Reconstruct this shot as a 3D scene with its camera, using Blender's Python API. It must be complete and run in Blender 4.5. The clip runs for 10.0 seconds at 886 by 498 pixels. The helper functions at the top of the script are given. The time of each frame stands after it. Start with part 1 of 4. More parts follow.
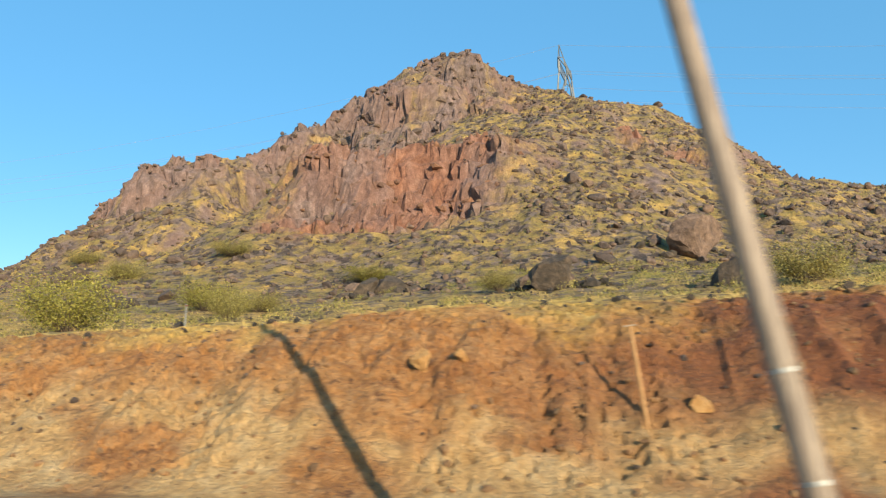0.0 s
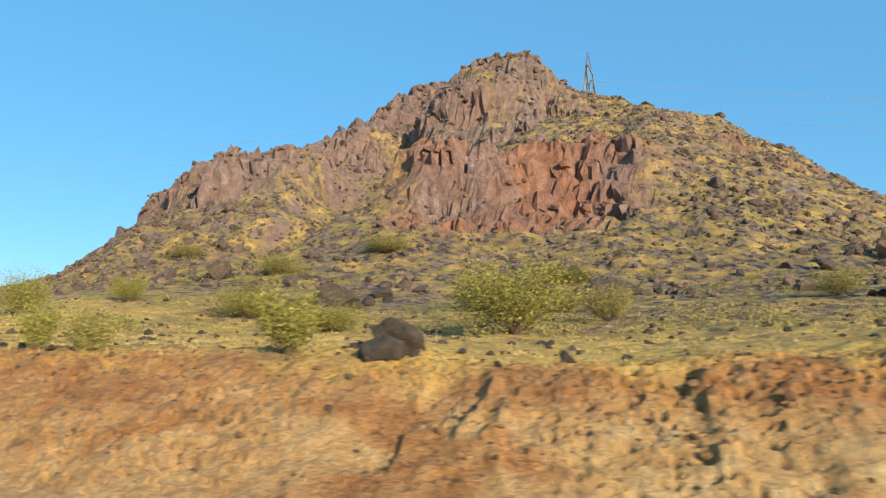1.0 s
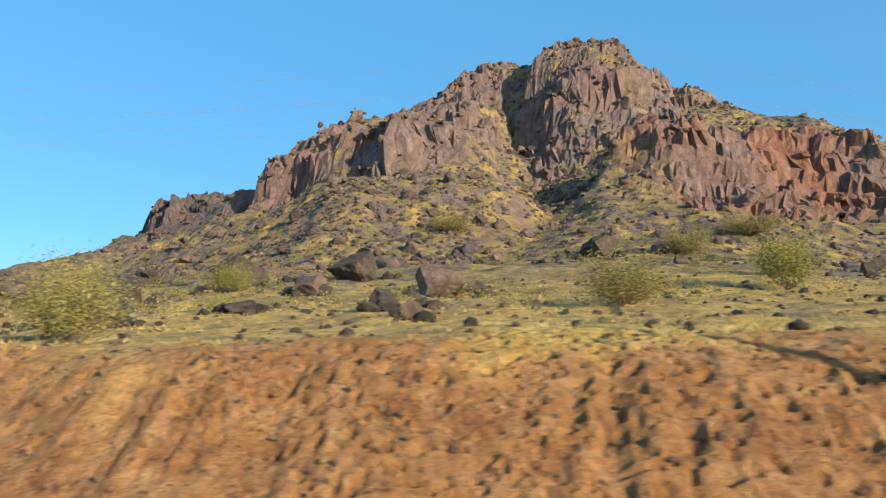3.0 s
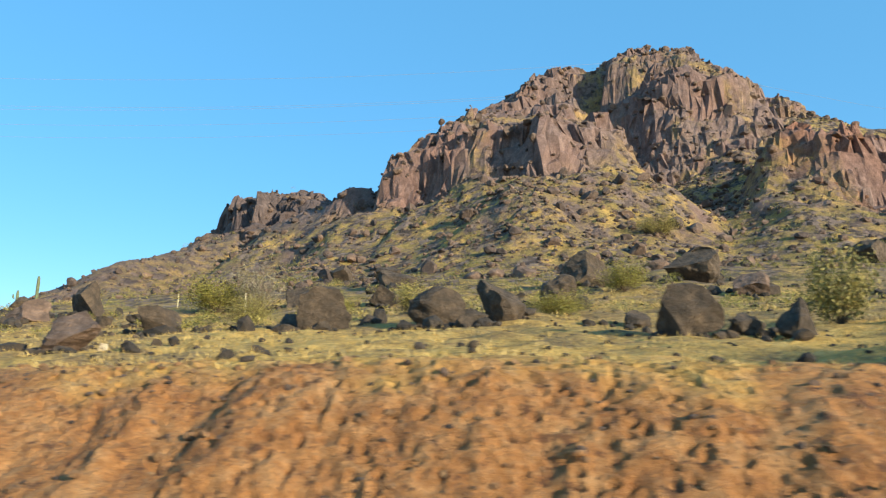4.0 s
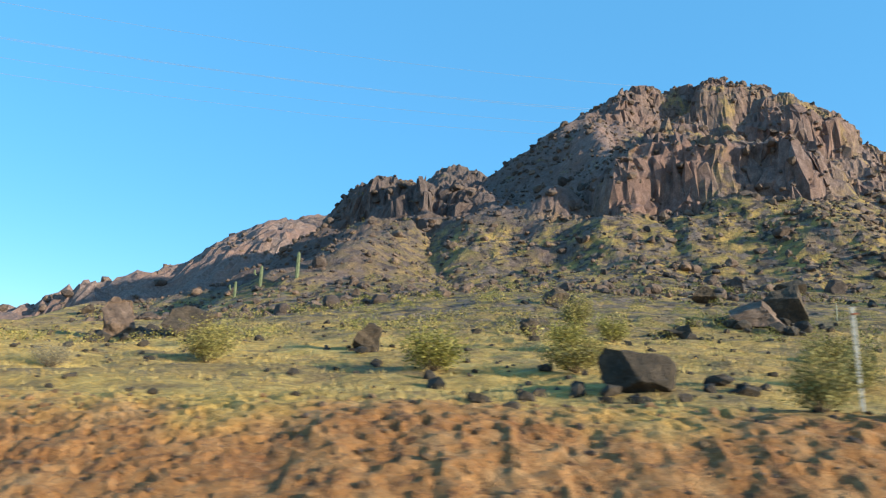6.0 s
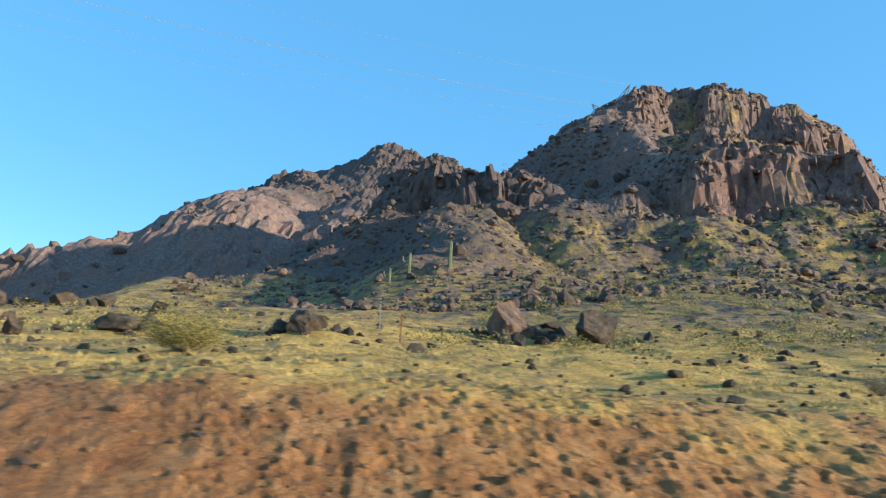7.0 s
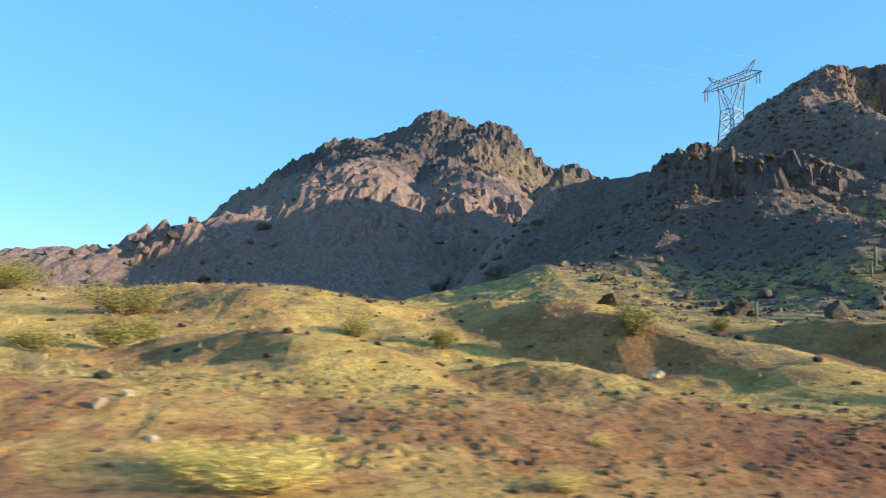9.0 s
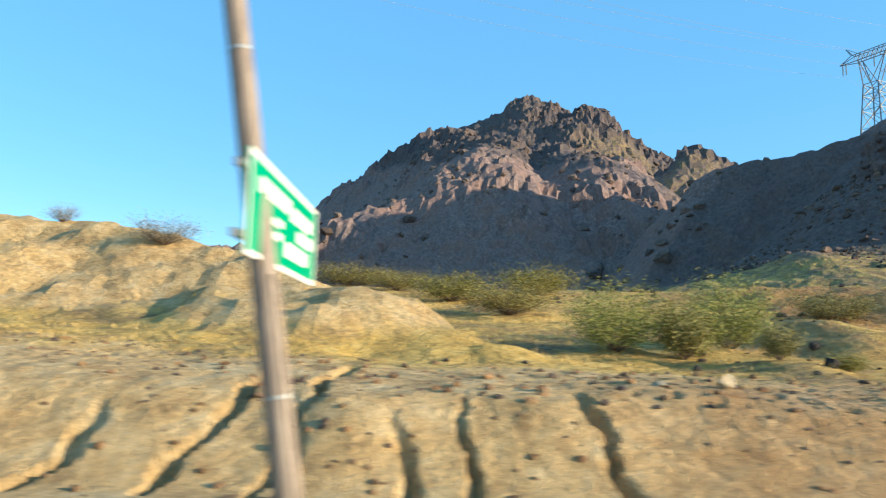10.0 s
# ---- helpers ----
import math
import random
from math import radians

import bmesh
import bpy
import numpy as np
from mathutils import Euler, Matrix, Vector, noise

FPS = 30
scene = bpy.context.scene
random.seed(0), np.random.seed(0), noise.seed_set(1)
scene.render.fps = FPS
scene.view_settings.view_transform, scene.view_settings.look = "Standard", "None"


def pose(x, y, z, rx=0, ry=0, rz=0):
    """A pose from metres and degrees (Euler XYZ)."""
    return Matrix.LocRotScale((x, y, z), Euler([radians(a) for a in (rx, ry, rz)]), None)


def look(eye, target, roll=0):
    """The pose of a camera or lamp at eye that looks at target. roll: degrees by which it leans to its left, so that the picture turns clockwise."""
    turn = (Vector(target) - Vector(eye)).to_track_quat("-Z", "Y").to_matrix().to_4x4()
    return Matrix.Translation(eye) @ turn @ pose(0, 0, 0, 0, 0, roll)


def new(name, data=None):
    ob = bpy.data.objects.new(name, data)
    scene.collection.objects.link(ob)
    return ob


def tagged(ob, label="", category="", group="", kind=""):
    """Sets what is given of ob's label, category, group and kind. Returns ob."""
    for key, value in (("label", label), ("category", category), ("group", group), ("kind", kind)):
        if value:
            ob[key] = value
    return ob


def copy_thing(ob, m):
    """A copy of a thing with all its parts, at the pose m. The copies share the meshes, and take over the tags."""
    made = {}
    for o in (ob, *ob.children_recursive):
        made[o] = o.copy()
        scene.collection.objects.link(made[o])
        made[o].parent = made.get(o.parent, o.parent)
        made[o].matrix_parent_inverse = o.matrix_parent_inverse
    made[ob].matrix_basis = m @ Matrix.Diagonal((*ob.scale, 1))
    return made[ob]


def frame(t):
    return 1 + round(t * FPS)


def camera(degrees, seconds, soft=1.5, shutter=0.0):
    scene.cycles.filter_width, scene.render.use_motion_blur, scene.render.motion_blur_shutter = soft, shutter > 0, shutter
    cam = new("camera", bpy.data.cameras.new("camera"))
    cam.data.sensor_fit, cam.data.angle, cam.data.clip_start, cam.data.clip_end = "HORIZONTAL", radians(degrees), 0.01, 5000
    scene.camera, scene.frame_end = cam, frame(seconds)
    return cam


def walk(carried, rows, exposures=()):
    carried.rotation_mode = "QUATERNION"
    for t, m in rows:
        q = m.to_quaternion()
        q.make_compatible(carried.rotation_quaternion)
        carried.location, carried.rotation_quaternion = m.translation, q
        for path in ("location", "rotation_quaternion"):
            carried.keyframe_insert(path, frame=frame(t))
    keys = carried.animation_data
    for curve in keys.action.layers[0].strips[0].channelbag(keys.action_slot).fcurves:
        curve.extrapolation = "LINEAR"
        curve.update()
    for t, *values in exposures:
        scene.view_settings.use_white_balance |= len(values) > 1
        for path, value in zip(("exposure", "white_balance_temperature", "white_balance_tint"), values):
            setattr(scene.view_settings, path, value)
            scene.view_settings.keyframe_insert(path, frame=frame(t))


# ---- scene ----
cam = camera(60.7, 10.0, soft=1.2, shutter=0.1)
# seconds, eye, tilt, lean and turn in degrees; the eye of a passenger is the origin of heights
PATH = [
    (0, -0.00, 0.00, 0.00, 101.42, -0.11, 12.85),
    (0.5, -13.99, 0.38, 0.00, 102.85, -0.75, 9.53),
    (1, -27.95, 1.49, 0.00, 102.19, -0.64, 7.38),
    (1.5, -41.83, 3.30, 0.00, 101.01, -1.63, 6.42),
    (2, -55.61, 5.77, 0.00, 102.51, -0.94, 2.46),
    (2.2, -61.09, 6.94, 0.00, 103.07, -0.91, -0.21),
    (3.3, -90.80, 14.98, 0.00, 101.91, 0.04, -7.48),
    (3.5, -96.13, 16.73, 0.00, 102.08, 0.08, -8.34),
    (4, -109.31, 21.43, 0.00, 102.92, -0.33, -10.89),
    (4.5, -122.32, 26.59, 0.00, 103.30, 0.14, -15.76),
    (5, -135.16, 32.17, 0.00, 104.43, 0.07, -19.13),
    (5.5, -147.83, 38.14, 0.00, 104.03, -1.44, -22.60),
    (6, -160.32, 44.45, 0.00, 103.33, -2.61, -25.48),
    (6.2, -165.27, 47.07, 0.00, 102.97, -2.18, -27.33),
    (7.3, -192.07, 62.24, 0.00, 101.95, -3.69, -36.70),
    (7.5, -196.87, 65.12, 0.00, 101.88, -3.33, -37.98),
    (8, -208.78, 72.48, 0.00, 101.49, -3.21, -39.95),
    (8.5, -220.58, 80.01, 0.00, 101.14, -1.69, -39.45),
    (9, -232.28, 87.70, 0.00, 99.32, -2.48, -37.49),
    (9.5, -243.91, 95.50, 0.00, 98.39, -2.93, -35.82),
    (10, -255.47, 103.39, 0.00, 98.12, -1.31, -33.41),
]
walk(cam, [(t, pose(x, y, z, rx, ry, rz)) for t, x, y, z, rx, ry, rz in PATH],
     [(0, 0.70, 6000, 6), (2, 0.64, 5850, 5), (3.5, 0.74, 5700, 5), (4, 0.82, 5750, 5), (5, 0.86, 5600, 4), (6, 0.85, 5500, 4), (7.3, 0.88, 5600, 7), (8, 0.97, 5700, 8), (9, 1.04, 5850, 8), (10, 1.0, 5800, 7)])

# ---- world, sun, exposure ----
SUN_ELEVATION, SUN_TURN = 13.0, 142.5
world = bpy.data.worlds.new("sky")
scene.world = world
world.use_nodes = True
wn = world.node_tree
wn.nodes.clear()
sky = wn.nodes.new("ShaderNodeTexSky")
sky.sky_type = "NISHITA"
sky.sun_disc = False
sky.sun_elevation, sky.sun_rotation = radians(SUN_ELEVATION), radians(SUN_TURN)
sky.altitude, sky.air_density, sky.dust_density, sky.ozone_density = 500, 1.0, 0.6, 1.0
back = wn.nodes.new("ShaderNodeBackground")
back.inputs["Strength"].default_value = 0.148
wout = wn.nodes.new("ShaderNodeOutputWorld")
tint = wn.nodes.new("ShaderNodeHueSaturation")
tint.inputs["Hue"].default_value, tint.inputs["Saturation"].default_value = 0.5, 1.4
wn.links.new(sky.outputs[0], tint.inputs["Color"])
haze = wn.nodes.new("ShaderNodeMix")
haze.data_type = "RGBA"
haze.inputs[0].default_value, haze.inputs[7].default_value = 0.55, (0.93, 2.22, 3.45, 1)
wn.links.new(tint.outputs[0], haze.inputs[6])
wn.links.new(haze.outputs[2], back.inputs[0])
wn.links.new(back.outputs[0], wout.inputs[0])
sun = new("sun", bpy.data.lights.new("sun", "SUN"))
sun.data.energy, sun.data.angle, sun.data.color = 5.0, radians(0.5), (1.0, 0.81, 0.54)
to_sun = Vector((math.sin(radians(SUN_TURN)), math.cos(radians(SUN_TURN)), math.tan(radians(SUN_ELEVATION))))
sun.matrix_world = look(to_sun * 300, (0, 0, 0))

# ---- numeric noise ----
def hash01(i, j, seed):
    h = (i.astype(np.int64) * 374761393 + j.astype(np.int64) * 668265263 + seed * 974634777) & 0xFFFFFFFF
    h = ((h ^ (h >> 13)) * 1274126177) & 0xFFFFFFFF
    h = ((h ^ (h >> 16)) * 2246822519) & 0xFFFFFFFF
    return (h ^ (h >> 15)).astype(np.float64) / 4294967295.0


def vnoise(x, y, seed=0):
    """Smooth noise from -1 to 1."""
    i, j = np.floor(x), np.floor(y)
    fx, fy = x - i, y - j
    fx, fy = fx * fx * (3 - 2 * fx), fy * fy * (3 - 2 * fy)
    a, b = hash01(i, j, seed), hash01(i + 1, j, seed)
    c, d = hash01(i, j + 1, seed), hash01(i + 1, j + 1, seed)
    return 2 * ((a + (b - a) * fx) * (1 - fy) + (c + (d - c) * fx) * fy) - 1


def fbm(x, y, octaves=4, seed=0, gain=0.5):
    total, amp = 0, 1.0
    for k in range(octaves):
        c, s = math.cos(k * 0.7), math.sin(k * 0.7)
        total = total + amp * vnoise(c * x - s * y, s * x + c * y, seed + k)
        x, y, amp = x * 2.03, y * 2.03, amp * gain
    return total


def ridged(x, y, octaves=4, seed=0):
    total, amp = 0, 1.0
    for k in range(octaves):
        total = total + amp * (1 - 2 * np.abs(vnoise(x, y, seed + k)))
        x, y, amp = x * 2.1 + 3.7, y * 2.1 + 1.3, amp * 0.5
    return total


def cells(x, y, seed=0):
    """Distance to the nearest scattered point, and a random number of that point."""
    i, j = np.floor(x), np.floor(y)
    best, ident = np.full(x.shape, 9.0), np.zeros(x.shape)
    for di in (-1, 0, 1):
        for dj in (-1, 0, 1):
            px = i + di + hash01(i + di, j + dj, seed)
            py = j + dj + hash01(i + di, j + dj, seed + 1)
            d = np.hypot(x - px, y - py)
            near = d < best
            best, ident = np.where(near, d, best), np.where(near, hash01(i + di, j + dj, seed + 2), ident)
    return best, ident


def smooth(a, b, v):
    t = np.clip((v - a) / (b - a), 0, 1)
    return t * t * (3 - 2 * t)


# ---- lie of the land ----
# The road bends to the right by about 34 degrees over 280 m; s runs along the lane, n away from it to the right.
SPEED = 28.0
road_t = np.arange(-14, 40.001, 0.05)
road_turn = 0.1101 * np.clip(road_t, 0, 10) - 0.004993 * np.clip(road_t, 0, 10) ** 2
step_x, step_y = -SPEED * 0.05 * np.cos(road_turn), SPEED * 0.05 * np.sin(road_turn)
road_x = np.concatenate([[0], np.cumsum((step_x[1:] + step_x[:-1]) / 2)])
road_y = np.concatenate([[0], np.cumsum((step_y[1:] + step_y[:-1]) / 2)])
zero = int(np.argmin(np.abs(road_t)))
road_s, road_x, road_y = road_t * SPEED, road_x - road_x[zero], road_y - road_y[zero]


def road_sn(x, y):
    """Road coordinates of places."""
    shape = np.shape(x)
    x, y = np.ravel(x).astype(float), np.ravel(y).astype(float)
    s, n = np.empty_like(x), np.empty_like(x)
    for a in range(0, len(x), 20000):
        b = slice(a, a + 20000)
        i = ((x[b, None] - road_x[None, ::6]) ** 2 + (y[b, None] - road_y[None, ::6]) ** 2).argmin(1) * 6
        ex, ey, h = x[b] - road_x[i], y[b] - road_y[i], road_turn[i]
        s[b] = road_s[i] - ex * np.cos(h) + ey * np.sin(h)
        n[b] = ex * np.sin(h) + ey * np.cos(h)
    return s.reshape(shape), n.reshape(shape)


def road_xy(s, n):
    """Places from road coordinates."""
    h = np.interp(s, road_s, road_turn)
    return np.interp(s, road_s, road_x) + n * np.sin(h), np.interp(s, road_s, road_y) + n * np.cos(h)


def roof(x, y, ridge, slope, soft):
    best = np.full(np.shape(x), -1e3)
    for (ax, ay, az), (bx, by, bz) in zip(ridge[:-1], ridge[1:]):
        ux, uy = bx - ax, by - ay
        t = np.clip(((x - ax) * ux + (y - ay) * uy) / (ux * ux + uy * uy), 0, 1)
        d = np.hypot(x - ax - t * ux, y - ay - t * uy)
        best = np.maximum(best, az + t * (bz - az) - slope * (np.sqrt(d * d + soft * soft) - soft))
    return best


def soft_max(a, b, k):
    h = np.clip(0.5 + 0.5 * (a - b) / k, 0, 1)
    return b * (1 - h) + a * h + k * h * (1 - h)


# ridge lines: the summit, its spurs, the knob beyond the saddle and the hill behind
SUMMIT = [(150.0, 150.0, 30.0), (69.5, 151.2, 36.5), (32.3, 140.2, 38.2), (8.4, 162.8, 63.6), (-4.7, 163.2, 66.7), (-34.2, 184.7, 83.5), (-63.6, 171.6, 70.7), (-64.4, 154.9, 58.3), (-73.5, 136.1, 47.3), (-74.8, 125.0, 44.0)]
SPURS = [
    [(-23.8, 139.9, 55.9), (-9.2, 130.4, 49.3), (22.7, 116.4, 30.8)],
    [(-45.2, 109.2, 33.0), (-16.7, 111.5, 33.1)],
    [(-96.6, 122.3, 28.3), (-110.5, 165.2, 41.4), (-130.8, 131.5, 21.7), (-150.0, 175.0, 10.0)],
]
NORTH_SPUR = [(-55.1, 170.2, 70.9), (-63.9, 188.3, 59.2), (-72.2, 202.6, 55.0), (-86.2, 229.0, 50.6)]
WEST_EDGE = [(-90.2, 129.8, 41.0), (-87.0, 141.0, 47.0), (-79.4, 153.2, 55.3), (-66.0, 168.5, 68.3)]
# steep rock buttresses: the west crag with its prow, the summit crag, the rib below it, the knob
BUTTRESSES = [
    [(-78.6, 111.8, 37.2), (-76.9, 116.5, 39.5), (-67.6, 124.9, 44.9), (-85.3, 128.3, 45.9), (-93.6, 128.1, 39.7)],
    [(-43.5, 178.1, 79.1), (-38.0, 167.4, 79.3), (-37.9, 163.9, 80.3), (-30.8, 159.1, 75.0)],
    [(-35.1, 140.7, 66.3), (-42.4, 146.3, 68.5)],
    [(-119.5, 167.8, 42.3), (-111.8, 165.4, 43.1), (-117.0, 144.7, 32.3)],
]
FAR_RIDGE = [(-261.6, 323.3, 15.5), (-175.4, 317.7, 33.3), (-141.2, 312.2, 46.2), (-97.1, 319.4, 72.8), (-44.3, 384.9, 101.7), (-11.8, 474.7, 134.6), (39.7, 456.9, 158.7), (82.8, 457.7, 133.7), (109.7, 380.3, 94.7), (60.0, 300.0, 75.0), (0.0, 230.0, 62.0)]
FAR_SPUR = [(41.9, 416.1, 143.0), (-6.9, 386.5, 104.2), (-56.0, 305.2, 75.8)]
FAR_KNOB = [(-21.0, 288.9, 79.8), (13.5, 301.5, 79.6)]

# the road cut along the lane: where its foot and its crest lie, and how high the crest is
CUT_AT = (-60, 0, 8, 30, 58, 92, 126, 154, 174, 204, 227, 238, 252, 266, 280, 300, 400)
CUT_FOOT = (13.2, 12.6, 12.2, 11.3, 11.3, 9.6, 8.6, 8.8, 9.0, 10.4, 11.2, 11.6, 10.0, 9.0, 8.8, 8.8, 8.8)
CUT_CREST = (18.5, 18.0, 17.6, 16.2, 16.8, 13.4, 13.0, 13.0, 13.4, 15.0, 15.2, 15.4, 15.8, 15.4, 15.0, 15.0, 15.0)
CREST_UP = (2.6, 2.2, 1.8, 0.95, 1.65, 1.2, 0.85, 0.27, 0.25, 0.4, 0.0, -0.15, -0.05, -0.1, 0.0, 0.2, 0.5)


def crest(s):
    return np.interp(s, CUT_AT, CREST_UP)


def bump(s, n, s0, n0, rs, rn, h):
    return h * np.exp(-(((s - s0) / rs) ** 2 + ((n - n0) / rn) ** 2))


MOUND = ((279.5, 18.8, 0.1), (283, 22, 1.9), (287, 25.5, 3.4), (294, 29, 4.7), (306, 34, 6.4), (322, 39, 7.6), (350, 45, 8.5))


# narrow gullies washed into the low bank: place, half width, how far up they reach
GULLIES = ((278.1, 0.12, 11.8), (279.9, 0.07, 11.2), (280.7, 0.10, 10.7), (282.1, 0.09, 14.6), (283.3, 0.11, 14.2), (284.9, 0.13, 11.0))


def pale_mound(s, n):
    """A bare pale spur that runs down to the road."""
    return roof(s + 1.2 * fbm(s / 6, n / 6, 3, 13), n + 1.2 * fbm(s / 6, n / 6, 3, 14), MOUND, 0.5, 1.2) + 0.3 * fbm(s / 2.2, n / 2.2, 4, 16)


# low spurs between the washes: place, half sizes, height
WASH_SPURS = ((229, 27, 7, 8, 1.9), (243.5, 28, 5, 7, 1.8), (255.5, 20.5, 4.5, 3.4, 1.4), (248, 17.5, 2.5, 2.0, 0.6), (259, 36, 10, 9, 1.3), (269, 25, 5, 4, 1.0))


def bench(s, n):
    """The ground between the road and the hills, with the cut bank at the road."""
    up = crest(s) + 0.2 * fbm(s / 9, n / 9, 3, 5)
    toe = np.interp(s, CUT_AT, CUT_FOOT) + 0.35 * vnoise(s / 7, 0 * s, 11)
    top = np.interp(s, CUT_AT, CUT_CREST) + 0.5 * vnoise(s / 6, 0 * s, 12)
    m = np.maximum(n - top, 0)
    flat = up + 0.13 * m + 0.06 * np.maximum(n - 18, 0) * smooth(40, 80, s) * (1 - smooth(165, 195, s)) + 0.07 * np.maximum(n - 38, 0)
    cap = np.interp(s, (150, 195, 225, 300), (17, 9, 5.6, 5.0))
    flat = cap - np.logaddexp(0, (cap - flat) / 1.5) * 1.5 + 0.004 * n
    flat = flat - bump(s, n, 245, 24, 32, 9, 1.3)
    flat = soft_max(flat, pale_mound(s, n), 0.6)
    # a stony apron at the foot of the near hill
    apron = 5.2 + 0.30 * (np.minimum(n, 102) - 68) - 0.28 * np.maximum(s - 230, 0) - 0.25 * np.maximum(196 - s, 0) + 0.5 * fbm(s / 12, n / 12, 3, 27)
    flat = soft_max(flat, apron, 2.0)
    flat = flat + 0.14 * fbm(s / 1.7, n / 1.3, 3, 36) * smooth(0, 2.5, m)
    for s0, n0, rs, rn, h in WASH_SPURS:
        # spurs that fall away steeply on their far side
        u = s - s0 - 0.6 * (n - n0) + 0.8 * fbm(s / 5, n / 5, 3, 15)
        flat = flat + h * np.exp(-(u / np.where(u > 0, 0.42 * rs, 1.2 * rs)) ** 2 - ((n - n0) / rn) ** 2)
    v = (n - toe) / (top - toe)
    rill = 0
    for s0, wide, end in GULLIES:
        u = (s - s0 + 0.35 * (s0 - 280.2) / 10 * (n - 10) - 0.22 * vnoise(n / 0.6, 0 * n + s0 * 7, 17) - 0.06 * vnoise(n / 0.2, 0 * n + s0, 18)) / (wide * (1 + 0.5 * vnoise(n / 0.35, 0 * n + s0 * 3, 29)))
        rill = np.maximum(rill, np.exp(-u ** 4) * smooth(8.7, 9.2, n) * (1 - smooth(end - 1.5, end, n)))
    gully = (0.05 + 0.05 * (1 - smooth(110, 130, s))) * ridged(s / 1.5 + 0.25 * vnoise(s / 2, n / 1.5, 35), n / 9, 3, 21) * smooth(0.05, 0.4, v) * (1 - smooth(0.95, 1.3, v))
    face = -1.62 + (flat + 1.62) * (0.5 * np.clip(v, 0, 1) + 0.5 * smooth(0, 1, v + gully))
    step = -1.62 + (flat + 1.62) * (0.62 * smooth(8.8, 11.0 + 0.5 * vnoise(s / 1.4, 0 * s, 20), n) + 0.38 * np.clip((n - 10.6) / 4.4, 0, 1))
    face = np.where(n < 15.0, face + (step - face) * smooth(258, 268, s) * (1 - smooth(13.5, 15.0, n)), face)
    lump = smooth(0.0, 0.25, v) * (1 - smooth(1.1, 1.5, v))
    js, jn = s + 0.2 * vnoise(s / 0.5, n / 0.5, 23), n + 0.2 * vnoise(s / 0.5, n / 0.5, 24)
    d1, i1 = cells(js / 0.5, jn / 0.4, 25)
    d2, i2 = cells(js / 0.26, jn / 0.24, 28)
    clods = 0.17 * (i1 - 0.5) * (1 - smooth(0.3, 0.5, d1)) + 0.18 * (i2 - 0.45) * (1 - smooth(0.25, 0.48, d2))
    patchy = smooth(-0.5, 0.5, vnoise(s / 5, n / 4, 26) + 0.3)
    pits = (1 + 0.4 * (s < 60)) * (1 - smooth(0.05, 0.36, cells(js / 0.34, jn / 0.24, 33)[0])) * smooth(-0.3, 0.3, vnoise(s / 3, n / 2, 34))
    lump = lump * (1 - 0.45 * smooth(185, 205, s) - 0.15 * smooth(246, 262, s))
    face = face + lump * ((0.28 + 0.3 * (1 - smooth(50, 70, s))) * clods * patchy - (0.12 + 0.08 * (1 - smooth(100, 130, s))) * pits + 0.03 * ridged(s / 0.4, n / 0.3, 3, 37) + 0.05 * fbm(s / 0.45, n / 0.4, 3, 22)) - 0.26 * rill
    near = np.where(n < 5.2, -1.5 - 0.02 * np.abs(n), face)
    return np.where(n < -14, -1.8 + 0.25 * fbm(s / 11, n / 11, 3, 9), near)


# faces of bare rock: middle, half sizes, turn, height of the foot and of the brow
CLIFFS = [
    (-31, 100, 19, 15, 0, 21, 42),
    (-78, 120, 17, 13, 0.3, 29, 43),
    (-95, 128, 10, 12, 0.6, 27, 38),
    (-116, 152, 10, 12, 0.4, 29, 39),
    (-44, 164, 24, 13, 0, 58, 80),
    (-30, 142, 22, 9, 0, 50, 64),
    (11, 128, 13, 9, 0, 35, 50),
    (-60, 140, 16, 10, 0.5, 44, 60),
]


def cliff_weight(x, y, c):
    cx, cy, rx, ry, turn, foot, brow = c
    ex, ey = x - cx, y - cy
    u, v = ex * math.cos(turn) + ey * math.sin(turn), -ex * math.sin(turn) + ey * math.cos(turn)
    q = np.hypot(u / rx, v / ry)
    return 1 - smooth(0.75, 1.25, q + 0.18 * vnoise(x / 9, y / 9, 31))


def warp(x, y):
    wx = x + 1.8 * fbm(x / 14, y / 14, 3, 41) + 0.9 * fbm(x / 3.7, y / 3.7, 2, 43)
    wy = y + 1.5 * fbm(x / 11, y / 14, 3, 45) + 0.35 * (1 - smooth(215, 250, y)) * ridged(x / 5.5 + 0.8 * vnoise(x / 9, y / 9, 47), y / 12, 3, 48)
    return wx, wy


def hills(x, y):
    wx, wy = warp(x, y)
    one = roof(wx, wy, SUMMIT, 0.922, 4.662)
    for r in SPURS:
        one = np.maximum(one, roof(wx, wy, r, 0.764, 4.662))
    one = np.maximum(one, roof(wx, wy, NORTH_SPUR, 1.1, 3.0))
    one = np.maximum(one, roof(wx, wy, WEST_EDGE, 1.4, 2.0))
    crag = np.full(np.shape(x), -1e3)
    for r in BUTTRESSES:
        crag = np.maximum(crag, roof(wx, wy, r, 1.7, 1.5))
    rock = smooth(-2.5, 1.0, crag - one)
    one = np.maximum(one, crag)
    two = np.maximum(roof(wx, wy, FAR_RIDGE, 0.861, 12.760), roof(wx, wy, FAR_SPUR, 0.861, 12.760))
    two = np.maximum(two, roof(wx, wy, FAR_KNOB, 0.861, 3.0))
    return one, two, rock


def wobble(x, y):
    return 0.10 * vnoise(x / 6, y / 6, 61)


